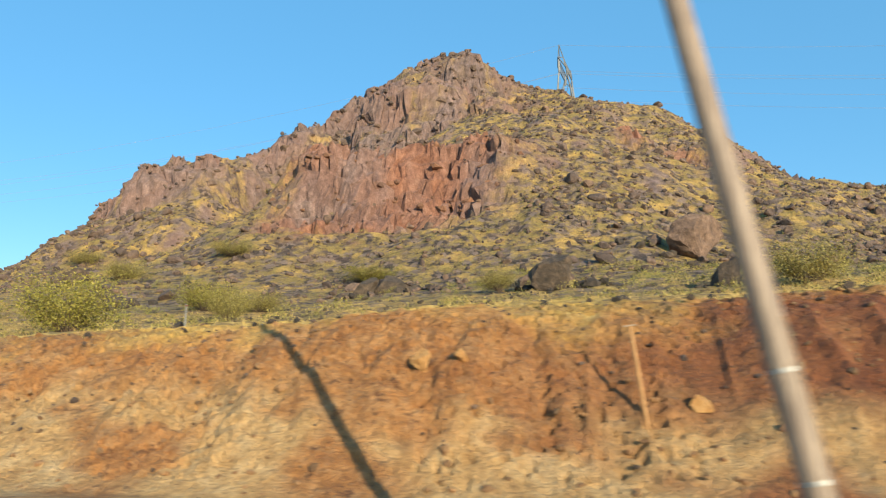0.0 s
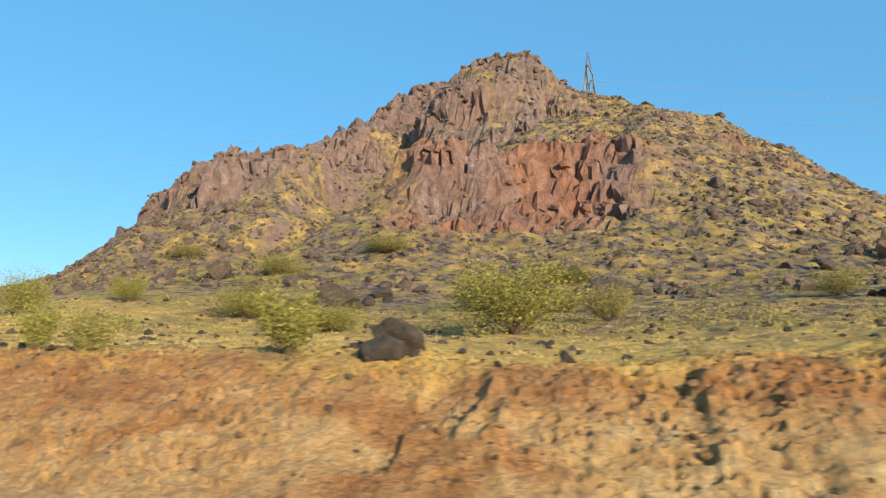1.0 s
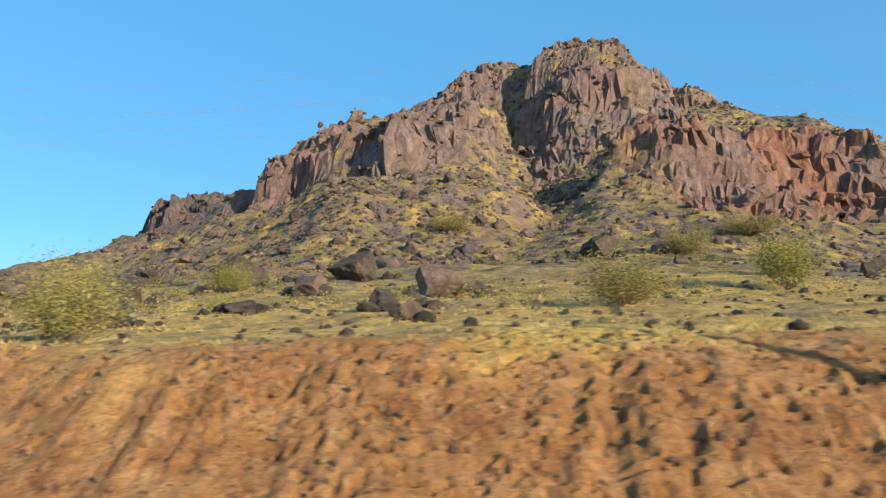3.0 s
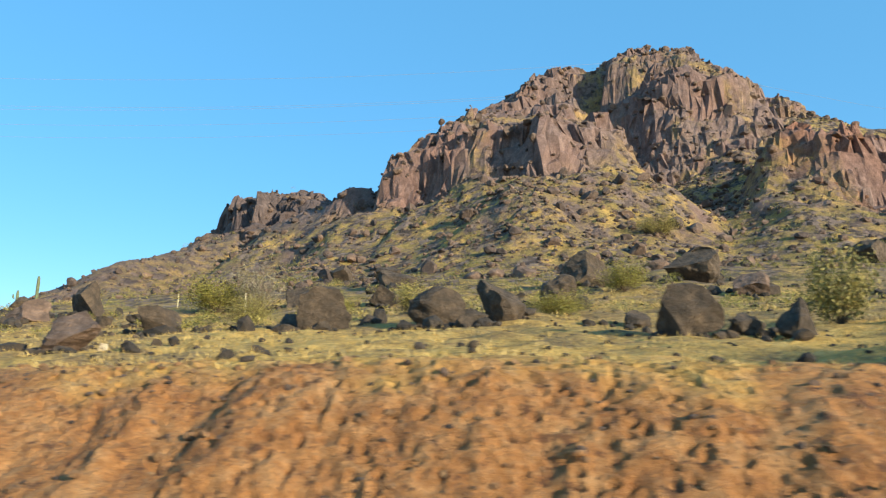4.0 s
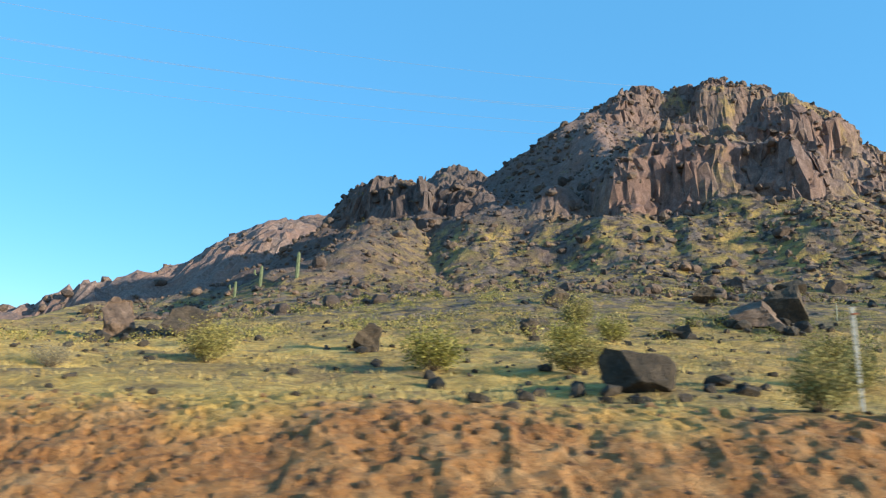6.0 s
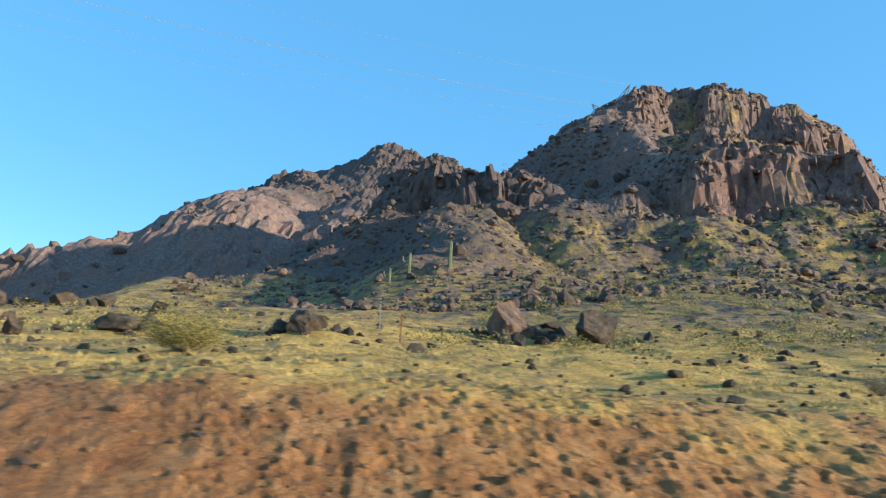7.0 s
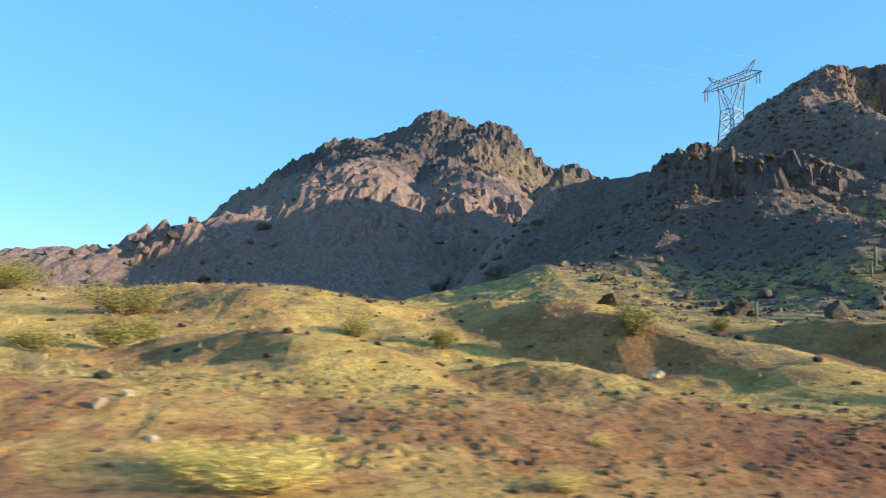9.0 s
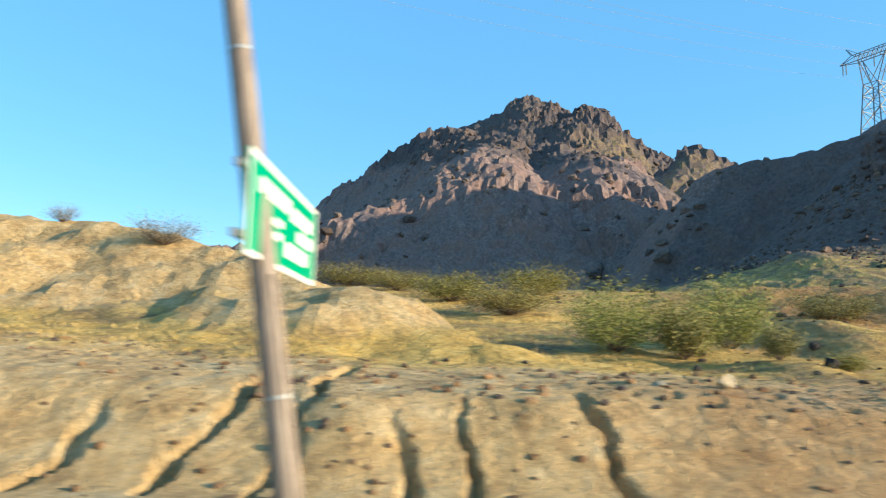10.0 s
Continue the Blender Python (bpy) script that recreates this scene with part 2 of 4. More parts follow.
def far_crags(x, y):
    return smooth(0.0, 0.5, vnoise(x / 34, y / 34, 71) + 0.25), 2.6 * ridged(x / 17, y / 21, 4, 73) + 4.5 * (cells(x / 11 + 0.3 * vnoise(x / 5, y / 5, 75), y / 11, 76)[1] - 0.5) + 3.0 * (cells(x / 6, y / 6, 78)[1] - 0.5)


def land(x, y, s, n, fine=True):
    """Height of the ground, and how much of it is bare rock."""
    one, two, bare = hills(x, y)
    for c in CLIFFS:
        w = cliff_weight(x, y, c)
        foot, brow = c[5], c[6]
        u = (one - foot) / (brow - foot)
        steep = foot + (brow - foot) * (0.45 * u + 0.55 * smooth(0.18, 0.55, u + wobble(x, y)))
        inside = w * (u > 0) * (u < 1)
        one = one + (steep - one) * inside
        bare = np.maximum(bare, w * smooth(-0.02, 0.1, u) * (1 - smooth(0.95, 1.15, u)))
    # grass and rubble lie between the crags, but for the solid red face
    broken = 0.35 + 0.65 * smooth(-0.5, 0.1, fbm(x / 6, y / 6, 3, 98))
    bare = bare * np.maximum(broken, cliff_weight(x, y, CLIFFS[0]))
    # far crags
    crag, rough = far_crags(x, y)
    crag = crag * smooth(14, 40, two)
    rough = rough * crag
    hill = np.maximum(one, two + rough)
    bare = np.maximum(bare, (0.55 + 0.45 * crag) * (two > one) * smooth(14, 30, two))
    high = smooth(6, 26, hill)
    flat = bench(s, n)
    z = soft_max(hill, flat, 6)
    if fine:
        jx, jy = x + 0.8 * vnoise(x / 2, y / 2, 83), y + 0.8 * vnoise(x / 2, y / 2, 84)
        d, ident = cells(jx / 4.2, jy / 4.2, 85)
        e, ident2 = cells(jx / 1.7, jy / 1.7, 88)
        g, ident3 = cells(jx / 0.9, jy / 0.9, 96)
        blocks = 2.0 * (ident - 0.5) + 1.6 * (ident2 - 0.5) + 0.8 * (ident3 - 0.5)
        z = z + high * (0.35 * ridged(x / 6.5, y / 6.5, 4, 81) + bare * blocks)
        # ledges: bare rock breaks into treads and risers of uneven height
        rise = 3.0
        q = (z + 2.2 * fbm(x / 7, y / 7, 2, 97)) / rise
        q = q - np.floor(q)
        z = z + 0.8 * high * bare * rise * (smooth(0.3, 0.75, q) - q)
        z = z + high * (1 - bare) * 0.4 * (ident2 - 0.35) * (1 - smooth(0.25, 0.5, e))
    return z, bare


def jut(x, y, z, bare):
    """Sideways shift of bare rock, for ledges and overhangs."""
    a = vnoise(x / 2.6 + z / 1.3, y / 2.6 - z / 1.0, 91) + 0.6 * vnoise(x / 1.2 - z / 0.7, y / 1.2 + z / 0.8, 92)
    b = vnoise(x / 2.7 - z / 1.1, y / 2.7 + z / 1.4, 93) + 0.6 * vnoise(x / 1.3 + z / 0.75, y / 1.3 - z / 0.7, 94)
    return x + 0.7 * bare * a, y + 0.7 * bare * b


# ---- materials ----
def material(name):
    m = bpy.data.materials.new(name)
    m.use_nodes = True
    nt = m.node_tree
    nt.nodes.clear()
    out, shader = nt.nodes.new("ShaderNodeOutputMaterial"), nt.nodes.new("ShaderNodeBsdfPrincipled")
    nt.links.new(shader.outputs[0], out.inputs[0])
    return m, nt, shader


def node(nt, kind, **values):
    n = nt.nodes.new(kind)
    for key, value in values.items():
        n.inputs[key.replace("_", " ")].default_value = value
    return n


def noise_node(nt, scale, detail=5, rough=0.6, stretch=None):
    geo = nt.nodes.new("ShaderNodeNewGeometry")
    n = node(nt, "ShaderNodeTexNoise", Scale=scale, Detail=detail, Roughness=rough)
    source = geo.outputs["Position"]
    if stretch:
        mul = nt.nodes.new("ShaderNodeVectorMath")
        mul.operation = "MULTIPLY"
        mul.inputs[1].default_value = stretch
        nt.links.new(source, mul.inputs[0])
        source = mul.outputs[0]
    nt.links.new(source, n.inputs["Vector"])
    return n.outputs["Fac"]


def voronoi_node(nt, scale, feature="F1", out="Distance"):
    geo = nt.nodes.new("ShaderNodeNewGeometry")
    n = nt.nodes.new("ShaderNodeTexVoronoi")
    n.feature = feature
    n.inputs["Scale"].default_value = scale
    nt.links.new(geo.outputs["Position"], n.inputs["Vector"])
    return n.outputs[out]


def ramp(nt, fac, stops):
    r = nt.nodes.new("ShaderNodeValToRGB")
    el = r.color_ramp.elements
    while len(el) < len(stops):
        el.new(0.5)
    for e, (p, c) in zip(el, stops):
        e.position, e.color = p, (*c, 1) if len(c) == 3 else c
    nt.links.new(fac, r.inputs[0])
    return r.outputs[0]


def level(nt, fac, lo, hi):
    m = nt.nodes.new("ShaderNodeMapRange")
    m.inputs[1].default_value, m.inputs[2].default_value = lo, hi
    nt.links.new(fac, m.inputs[0])
    return m.outputs[0]


def mix(nt, fac, a, b, how="MIX"):
    m = nt.nodes.new("ShaderNodeMix")
    m.data_type, m.blend_type = "RGBA", how
    for socket, v in ((m.inputs[0], fac), (m.inputs[6], a), (m.inputs[7], b)):
        if isinstance(v, (int, float)):
            socket.default_value = v
        elif isinstance(v, tuple):
            socket.default_value = (*v, 1)
        else:
            nt.links.new(v, socket)
    return m.outputs[2]


def times(nt, a, b):
    m = nt.nodes.new("ShaderNodeMath")
    m.operation = "MULTIPLY"
    for socket, v in zip(m.inputs, (a, b)):
        if isinstance(v, (int, float)):
            socket.default_value = v
        else:
            nt.links.new(v, socket)
    return m.outputs[0]


def mask(nt, name):
    a = nt.nodes.new("ShaderNodeAttribute")
    a.attribute_name = name
    return a.outputs["Fac"]


def relief(nt, shader, height, strength, distance):
    b = node(nt, "ShaderNodeBump", Strength=strength, Distance=distance)
    nt.links.new(height, b.inputs["Height"])
    nt.links.new(b.outputs[0], shader.inputs["Normal"])


ROCK_STOPS = [(0.28, (0.06, 0.044, 0.041)), (0.5, (0.235, 0.162, 0.142)), (0.72, (0.46, 0.33, 0.29))]


STONE_STOPS = [(0.25, (0.05, 0.036, 0.030)), (0.5, (0.14, 0.098, 0.078)), (0.75, (0.27, 0.195, 0.155))]


def land_material():
    m, nt, sh = material("hillside")
    patch, grain = noise_node(nt, 0.16, 5, 0.62), noise_node(nt, 1.4, 4, 0.7)
    fine = noise_node(nt, 6.0, 3, 0.7)
    streak = noise_node(nt, 1.0, 7, 0.78, (1, 1, 0.6))
    straw = ramp(nt, grain, [(0.3, (0.48, 0.30, 0.07)), (0.5, (0.80, 0.505, 0.115)), (0.72, (0.87, 0.63, 0.20))])
    dirt = ramp(nt, fine, [(0.3, (0.22, 0.14, 0.055)), (0.7, (0.44, 0.29, 0.11))])
    green = ramp(nt, grain, [(0.35, (0.15, 0.12, 0.026)), (0.7, (0.38, 0.31, 0.07))])
    cover = mix(nt, level(nt, mix(nt, 0.45, patch, noise_node(nt, 0.9, 4, 0.65, (0.6, 1, 1))), 0.40, 0.52), dirt, straw)
    cover = mix(nt, times(nt, level(nt, noise_node(nt, 0.3, 5, 0.65), 0.40, 0.56), times(nt, mask(nt, "stony"), 0.85)), cover, green)
    # stones between the tufts, thicker up the slope
    cover = mix(nt, times(nt, mask(nt, "stony"), 0.4), cover, dirt)
    stones = ramp(nt, voronoi_node(nt, 1.6, out="Color"), STONE_STOPS)
    stony = times(nt, mask(nt, "stony"), level(nt, noise_node(nt, 0.5, 5, 0.7), 0.44, 0.56))
    cover = mix(nt, stony, cover, stones)
    rock = ramp(nt, streak, ROCK_STOPS)
    rock = mix(nt, times(nt, level(nt, noise_node(nt, 0.09, 3, 0.5), 0.42, 0.62), 0.5), rock, (0.30, 0.165, 0.125))
    red = ramp(nt, streak, [(0.28, (0.10, 0.045, 0.03)), (0.5, (0.32, 0.135, 0.075)), (0.72, (0.50, 0.25, 0.15))])
    rock = mix(nt, mask(nt, "red"), rock, red)
    # near-black rock colour painted in for shade on the hills
    rock = mix(nt, times(nt, mask(nt, "rock_shade"), 0.75), rock, ramp(nt, streak, [(0.3, (0.028, 0.025, 0.027)), (0.7, (0.095, 0.08, 0.08))]))
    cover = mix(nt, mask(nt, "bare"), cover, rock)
    soil = ramp(nt, noise_node(nt, 1.1, 7, 0.72), [(0.3, (0.27, 0.105, 0.03)), (0.5, (0.48, 0.215, 0.062)), (0.7, (0.63, 0.355, 0.145))])
    rusty = ramp(nt, noise_node(nt, 0.8, 6, 0.68), [(0.3, (0.12, 0.036, 0.014)), (0.5, (0.29, 0.10, 0.034)), (0.7, (0.44, 0.20, 0.075))])
    soil = mix(nt, times(nt, level(nt, noise_node(nt, 4.0, 5, 0.7), 0.50, 0.62), 0.45), soil, (0.56, 0.32, 0.14))
    # dark flecks: the shadows of small pits painted into both soil colours
    soil = mix(nt, times(nt, level(nt, noise_node(nt, 3.2, 5, 0.7), 0.57, 0.64), 0.8), soil, (0.12, 0.048, 0.022))
    rusty = mix(nt, times(nt, level(nt, noise_node(nt, 3.6, 5, 0.7), 0.56, 0.64), 0.8), rusty, (0.075, 0.026, 0.014))
    soil = mix(nt, mask(nt, "rusty"), soil, rusty)
    pale = ramp(nt, noise_node(nt, 1.2, 6, 0.7), [(0.3, (0.42, 0.25, 0.09)), (0.5, (0.72, 0.475, 0.20)), (0.7, (0.82, 0.62, 0.33))])
    soil = mix(nt, mask(nt, "pale"), soil, pale)
    cover = mix(nt, mask(nt, "soil"), cover, soil)
    cover = mix(nt, 0.5, cover, ramp(nt, fine, [(0.3, (0.28, 0.26, 0.25)), (0.62, (1.0, 1.0, 1.0))]), "MULTIPLY")
    nt.links.new(cover, sh.inputs["Base Color"])
    sh.inputs["Roughness"].default_value = 0.95
    coarse = mix(nt, 0.4, noise_node(nt, 2.2, 7, 0.75), noise_node(nt, 9.0, 4, 0.7))
    close = times(nt, noise_node(nt, 6.5, 5, 0.75), 0.45)
    both = mix(nt, mask(nt, "soil"), coarse, close)
    relief(nt, sh, both, 1.0, 0.55)
    return m


def rock_material(name, stops, scale=1.3):
    m, nt, sh = material(name)
    geo = nt.nodes.new("ShaderNodeNewGeometry")
    base = ramp(nt, noise_node(nt, scale, 6, 0.7), stops)
    shade = ramp(nt, geo.outputs["Random Per Island"], [(0.0, (0.5, 0.5, 0.52)), (0.6, (0.95, 0.92, 0.88)), (1.0, (1.25, 1.14, 1.0))])
    nt.links.new(mix(nt, 1.0, base, shade, "MULTIPLY"), sh.inputs["Base Color"])
    sh.inputs["Roughness"].default_value = 0.9
    relief(nt, sh, noise_node(nt, scale * 2.5, 7, 0.75), 1.0, 0.25)
    return m


def leaf_material(name, dark, mid, light):
    m, nt, sh = material(name)
    geo = nt.nodes.new("ShaderNodeNewGeometry")
    nt.links.new(ramp(nt, geo.outputs["Random Per Island"], [(0, dark), (0.5, mid), (1, light)]), sh.inputs["Base Color"])
    sh.inputs["Roughness"].default_value = 0.7
    sh.inputs["Subsurface Weight"].default_value = 0.0
    return m


def plain(name, color, rough=0.6, metal=0.0, vary=0.25, scale=8.0):
    m, nt, sh = material(name)
    low = tuple(c * (1 - vary) for c in color)
    high = tuple(min(1, c * (1 + vary)) for c in color)
    nt.links.new(ramp(nt, noise_node(nt, scale, 5, 0.65), [(0.3, low), (0.7, high)]), sh.inputs["Base Color"])
    sh.inputs["Roughness"].default_value, sh.inputs["Metallic"].default_value = rough, metal
    return m


LAND = land_material()
ROCK = rock_material("weathered_basalt", STONE_STOPS)
BROWN_ROCK = rock_material("brown_rock", [(0.25, (0.03, 0.025, 0.021)), (0.5, (0.075, 0.058, 0.044)), (0.75, (0.16, 0.12, 0.085))], 2.0)
RED_ROCK = rock_material("red_rock", [(0.25, (0.09, 0.045, 0.03)), (0.5, (0.19, 0.10, 0.062)), (0.75, (0.29, 0.17, 0.11))])
RUBBLE = rock_material("cut_rubble", [(0.25, (0.19, 0.09, 0.04)), (0.5, (0.42, 0.24, 0.11)), (0.75, (0.52, 0.35, 0.19))], 3.0)
SHRUB = leaf_material("olive_leaves", (0.085, 0.072, 0.016), (0.22, 0.185, 0.042), (0.38, 0.31, 0.08))
BRIGHT_SHRUB = leaf_material("yellow_green_leaves", (0.10, 0.09, 0.012), (0.22, 0.195, 0.028), (0.33, 0.285, 0.05))
GREY_SHRUB = leaf_material("grey_twigs", (0.10, 0.08, 0.055), (0.20, 0.17, 0.11), (0.34, 0.29, 0.19))
STRAW = leaf_material("dry_grass", (0.30, 0.20, 0.06), (0.47, 0.33, 0.10), (0.60, 0.44, 0.16))
TREE_LEAF = leaf_material("palo_verde_leaves", (0.07, 0.07, 0.012), (0.20, 0.19, 0.033), (0.34, 0.30, 0.06))
FRESH_SHRUB = leaf_material("fresh_green_leaves", (0.10, 0.105, 0.016), (0.24, 0.245, 0.04), (0.38, 0.37, 0.075))
YELLOW_GRASS = leaf_material("yellow_grass", (0.36, 0.27, 0.05), (0.62, 0.48, 0.10), (0.78, 0.64, 0.22))
TWIG = plain("bark", (0.13, 0.09, 0.06), 0.9)
ASPHALT = plain("asphalt", (0.05, 0.05, 0.05), 0.9, 0, 0.3, 3.0)
STEEL = plain("galvanised_steel", (0.32, 0.31, 0.29), 0.5, 0.6)
LATTICE = plain("weathered_steel", (0.20, 0.21, 0.22), 0.6, 0.3)
WOOD = plain("weathered_wood", (0.25, 0.185, 0.13), 0.85, 0, 0.35, 6.0)
RUST = plain("rusty_steel", (0.20, 0.065, 0.035), 0.85, 0.1)
WHITE = plain("white_paint", (0.75, 0.74, 0.70), 0.5, 0, 0.1)
GREEN = plain("green_sheeting", (0.0, 0.30, 0.14), 0.35, 0, 0.08)


# ---- building helpers ----
def mesh_object(name, verts, faces, mat, flat=True):
    me = bpy.data.meshes.new(name)
    verts, faces = np.asarray(verts, dtype=np.float32), np.asarray(faces, dtype=np.int32)
    k = faces.shape[1]
    me.vertices.add(len(verts))
    me.vertices.foreach_set("co", verts.ravel())
    me.loops.add(faces.size)
    me.loops.foreach_set("vertex_index", faces.ravel())
    me.polygons.add(len(faces))
    me.polygons.foreach_set("loop_start", np.arange(len(faces), dtype=np.int32) * k)
    me.polygons.foreach_set("use_smooth", np.full(len(faces), not flat))
    me.update(calc_edges=True)
    me.validate()
    me.materials.append(mat)
    return new(name, me)


def attribute(ob, name, values):
    a = ob.data.attributes.new(name, "FLOAT", "POINT")
    a.data.foreach_set("value", np.asarray(values, dtype=np.float32).ravel())


def part(name, bm, mat, parent=None, label=""):
    me = bpy.data.meshes.new(name)
    bm.to_mesh(me)
    bm.free()
    me.materials.append(mat)
    ob = new(name, me)
    if parent:
        ob.parent = parent
    if label:
        tagged(ob, label)
    return ob


def empty(name, m):
    ob = new(name)
    ob.matrix_world = m
    return ob


def grid_faces(rows, cols, keep=None):
    i, j = np.meshgrid(np.arange(rows - 1), np.arange(cols - 1), indexing="ij")
    a = (i * cols + j).ravel()
    f = np.stack([a, a + 1, a + cols + 1, a + cols], 1)
    return f if keep is None else f[keep.ravel()]


def compact(verts, faces, *values):
    used = np.unique(faces)
    back = np.zeros(len(verts), dtype=np.int64)
    back[used] = np.arange(len(used))
    return (verts[used], back[faces], *[v[used] for v in values])


def masks(x, y, s, n, z, bare):
    """What covers the ground: stones, bare rock, red rock, raw soil, pale soil."""
    edge = np.interp(s, CUT_AT, CUT_CREST) + 0.3 - 0.5 * smooth(175, 205, s) * (1 - smooth(246, 258, s)) + 1.1 * fbm(s / 2.5, n / 2.5, 3, 101)
    soil = (1 - smooth(edge - 2.0, edge + 1.2, n + 0.6 * fbm(s / 0.8, n / 0.8, 2, 131))) * smooth(-16, -12, n)
    soil = soil * (1 - 0.55 * smooth(243, 251, s) * (1 - smooth(262, 270, s)) * smooth(-0.4, 0.3, fbm(s / 1.6, n / 1.2, 3, 137)))
    mound = smooth(-0.5, 0.6, pale_mound(s, n) - crest(s) - 0.13 * np.maximum(n - 15, 0)) * smooth(270, 276, s)
    pale = np.clip(smooth(0.35, 0.8, mound + 0.2 * fbm(s / 4, n / 4, 3, 107)), 0, 1)
    soil = np.maximum(soil, pale * 0.9)
    # brown earth on the spurs' shaded far sides, colouring their shade brown
    for s0, n0, rs, rn, h in WASH_SPURS:
        u = s - s0 - 0.6 * (n - n0) + 0.8 * fbm(s / 5, n / 5, 3, 15)
        soil = np.maximum(soil, 0.85 * smooth(0, 0.5, u) * (1 - smooth(0.7 * rs, 1.2 * rs, u)) * np.exp(-((n - n0) / rn) ** 2))
    low = (1 - smooth(-0.4, 0.9, z + 0.6 * fbm(s / 5, n / 3, 3, 103))) * (1 - smooth(28, 64, s + 8 * vnoise(s / 6, n / 3, 105)))
    pale = np.maximum(pale, np.maximum(low * 0.7 * smooth(-0.5, 0.4, fbm(s / 2.5, n / 1.2, 3, 129) + 0.1), smooth(266, 279, s + 4 * fbm(s / 6, n / 6, 2, 109))))
    stony = 0.12 + 0.88 * smooth(27, 58, n + 8 * fbm(x / 20, y / 20, 3, 111))
    stony = stony * (1 - 0.6 * smooth(205, 240, s) * (1 - smooth(95, 108, n)))
    edge2 = 5 * fbm(x / 9, y / 9, 3, 119)
    bare = np.maximum(bare, 0.95 * smooth(165, 195, s) * smooth(62, 76, n + edge2) * smooth(12.5, 17, z + 0.3 * edge2))
    # steep flanks are bare rock
    lean = steepness(x, y)
    bare = np.maximum(bare, 0.9 * smooth(1.05, 1.7, lean + 0.8 * fbm(x / 4, y / 4, 2, 133)) * smooth(14, 24, z))
    flank = (45 * (y - 128) - 50 * (x + 93)) / 67
    bare = np.maximum(bare, 0.97 * smooth(-2, 3, flank + 3 * fbm(x / 7, y / 7, 3, 135)) * smooth(24, 31, z) * (y < 230))
    red = 0
    for c in (CLIFFS[0], CLIFFS[6]):
        red = np.maximum(red, cliff_weight(x, y, c) * (0.6 + 0.55 * fbm(x / 6, y / 6, 3, 113)))
    red = np.clip(red + 0.15 * (two_red(x, y)), 0, 1)
    # shade put into the rock colour: caps of both hills, near hill's west flank
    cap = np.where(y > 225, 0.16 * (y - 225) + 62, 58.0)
    rock_shade = 0.7 * smooth(135, 170, s + 9 * fbm(x / 13, y / 13, 3, 127)) * smooth(12.5, 18, z) * (y < 225)
    rock_shade = np.maximum(rock_shade, np.where(y > 225, 1.0, 0.25) * smooth(-5, 6, z - cap + 7 * fbm(x / 17, y / 17, 3, 123)))
    rusty = np.clip(1 - smooth(-4, 6, s) + smooth(190, 215, s) * (1 - 0.9 * smooth(240, 249, s + 3 * fbm(s / 5, n / 3, 2, 125))) + 0.6 * smooth(0.1, 0.6, fbm(s / 16, n / 8, 3, 121)), 0, 1)
    return dict(stony=stony, bare=bare, red=red, soil=soil, pale=pale, rusty=rusty, rock_shade=rock_shade)


def steepness(x, y):
    """How steeply the hills fall, over three metres."""
    def top(a, b):
        one, two, _ = hills(a, b)
        return np.maximum(one, two)
    return np.hypot(top(x + 1.5, y) - top(x - 1.5, y), top(x, y + 1.5) - top(x, y - 1.5)) / 3


def two_red(x, y):
    return smooth(0.2, 0.7, vnoise(x / 30, y / 30, 117))


def sheet(name, x, y, keep=None, flat=True, fine=True, drop=None):
    """A stretch of ground over a grid of places."""
    s, n = road_sn(x, y)
    z, bare = land(x, y, s, n, fine)
    if drop is not None:
        z = z - drop(s, n)
    m = masks(x, y, s, n, z, bare)
    x, y = jut(x, y, z, bare)
    v = np.stack([x.ravel(), y.ravel(), z.ravel()], 1)
    f = grid_faces(*x.shape, keep)
    got = compact(v, f, *[np.ravel(a) for a in m.values()])
    ob = mesh_object(name, got[0], got[1], LAND, flat)
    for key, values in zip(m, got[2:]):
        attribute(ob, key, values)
    return ob


def corner_keep(test):
    return test[:-1, :-1] | test[1:, :-1] | test[:-1, 1:] | test[1:, 1:]


# ---- ground ----
ROAD_S = (-90, 345)
def strip(s_step, low, high, rows):
    """A grid along the road between two lines given as distances from the lane."""
    s = np.arange(ROAD_S[0], ROAD_S[1], s_step)
    if s_step < 0.2:
        s = np.concatenate([s[(s > -30) & (s < 266)], np.arange(266, 294, s_step / 2), s[(s > 294) & (s < 312)]])
        s = np.concatenate([np.arange(ROAD_S[0], s[0] - 0.5, 0.5), s, np.arange(s[-1] + 0.5, ROAD_S[1], 0.5)])
    t = np.linspace(0, 1, rows)[None]
    n = low(s)[:, None] * (1 - t) + high(s)[:, None] * t
    return np.repeat(s[:, None], rows, 1), n


def foot(s):
    return np.interp(s, CUT_AT, CUT_FOOT) - 0.9


def brow(s):
    return np.interp(s, CUT_AT, CUT_CREST) + 2.0


cut = sheet("road_cut", *road_xy(*strip(0.125, foot, brow, 78)))
tagged(cut, "eroded orange and tan earth bank of a road cut", "bank", kind="structure")
shoulder = sheet("road_shoulder", *road_xy(*strip(0.5, lambda s: 5.0 + 0 * s, lambda s: foot(s) + 0.05, 16)))
tagged(shoulder, "bare earth shoulder beside the road", "shoulder", kind="structure")
roadside = sheet("roadside_ground", *road_xy(*strip(0.36, lambda s: brow(s) - 0.1, lambda s: 44.2 + 0 * s, 70)), drop=lambda s, n: 0.03 * (n < brow(s) - 0.02))
tagged(roadside, "gently rising desert bench of straw grass and stones", "ground", kind="structure")

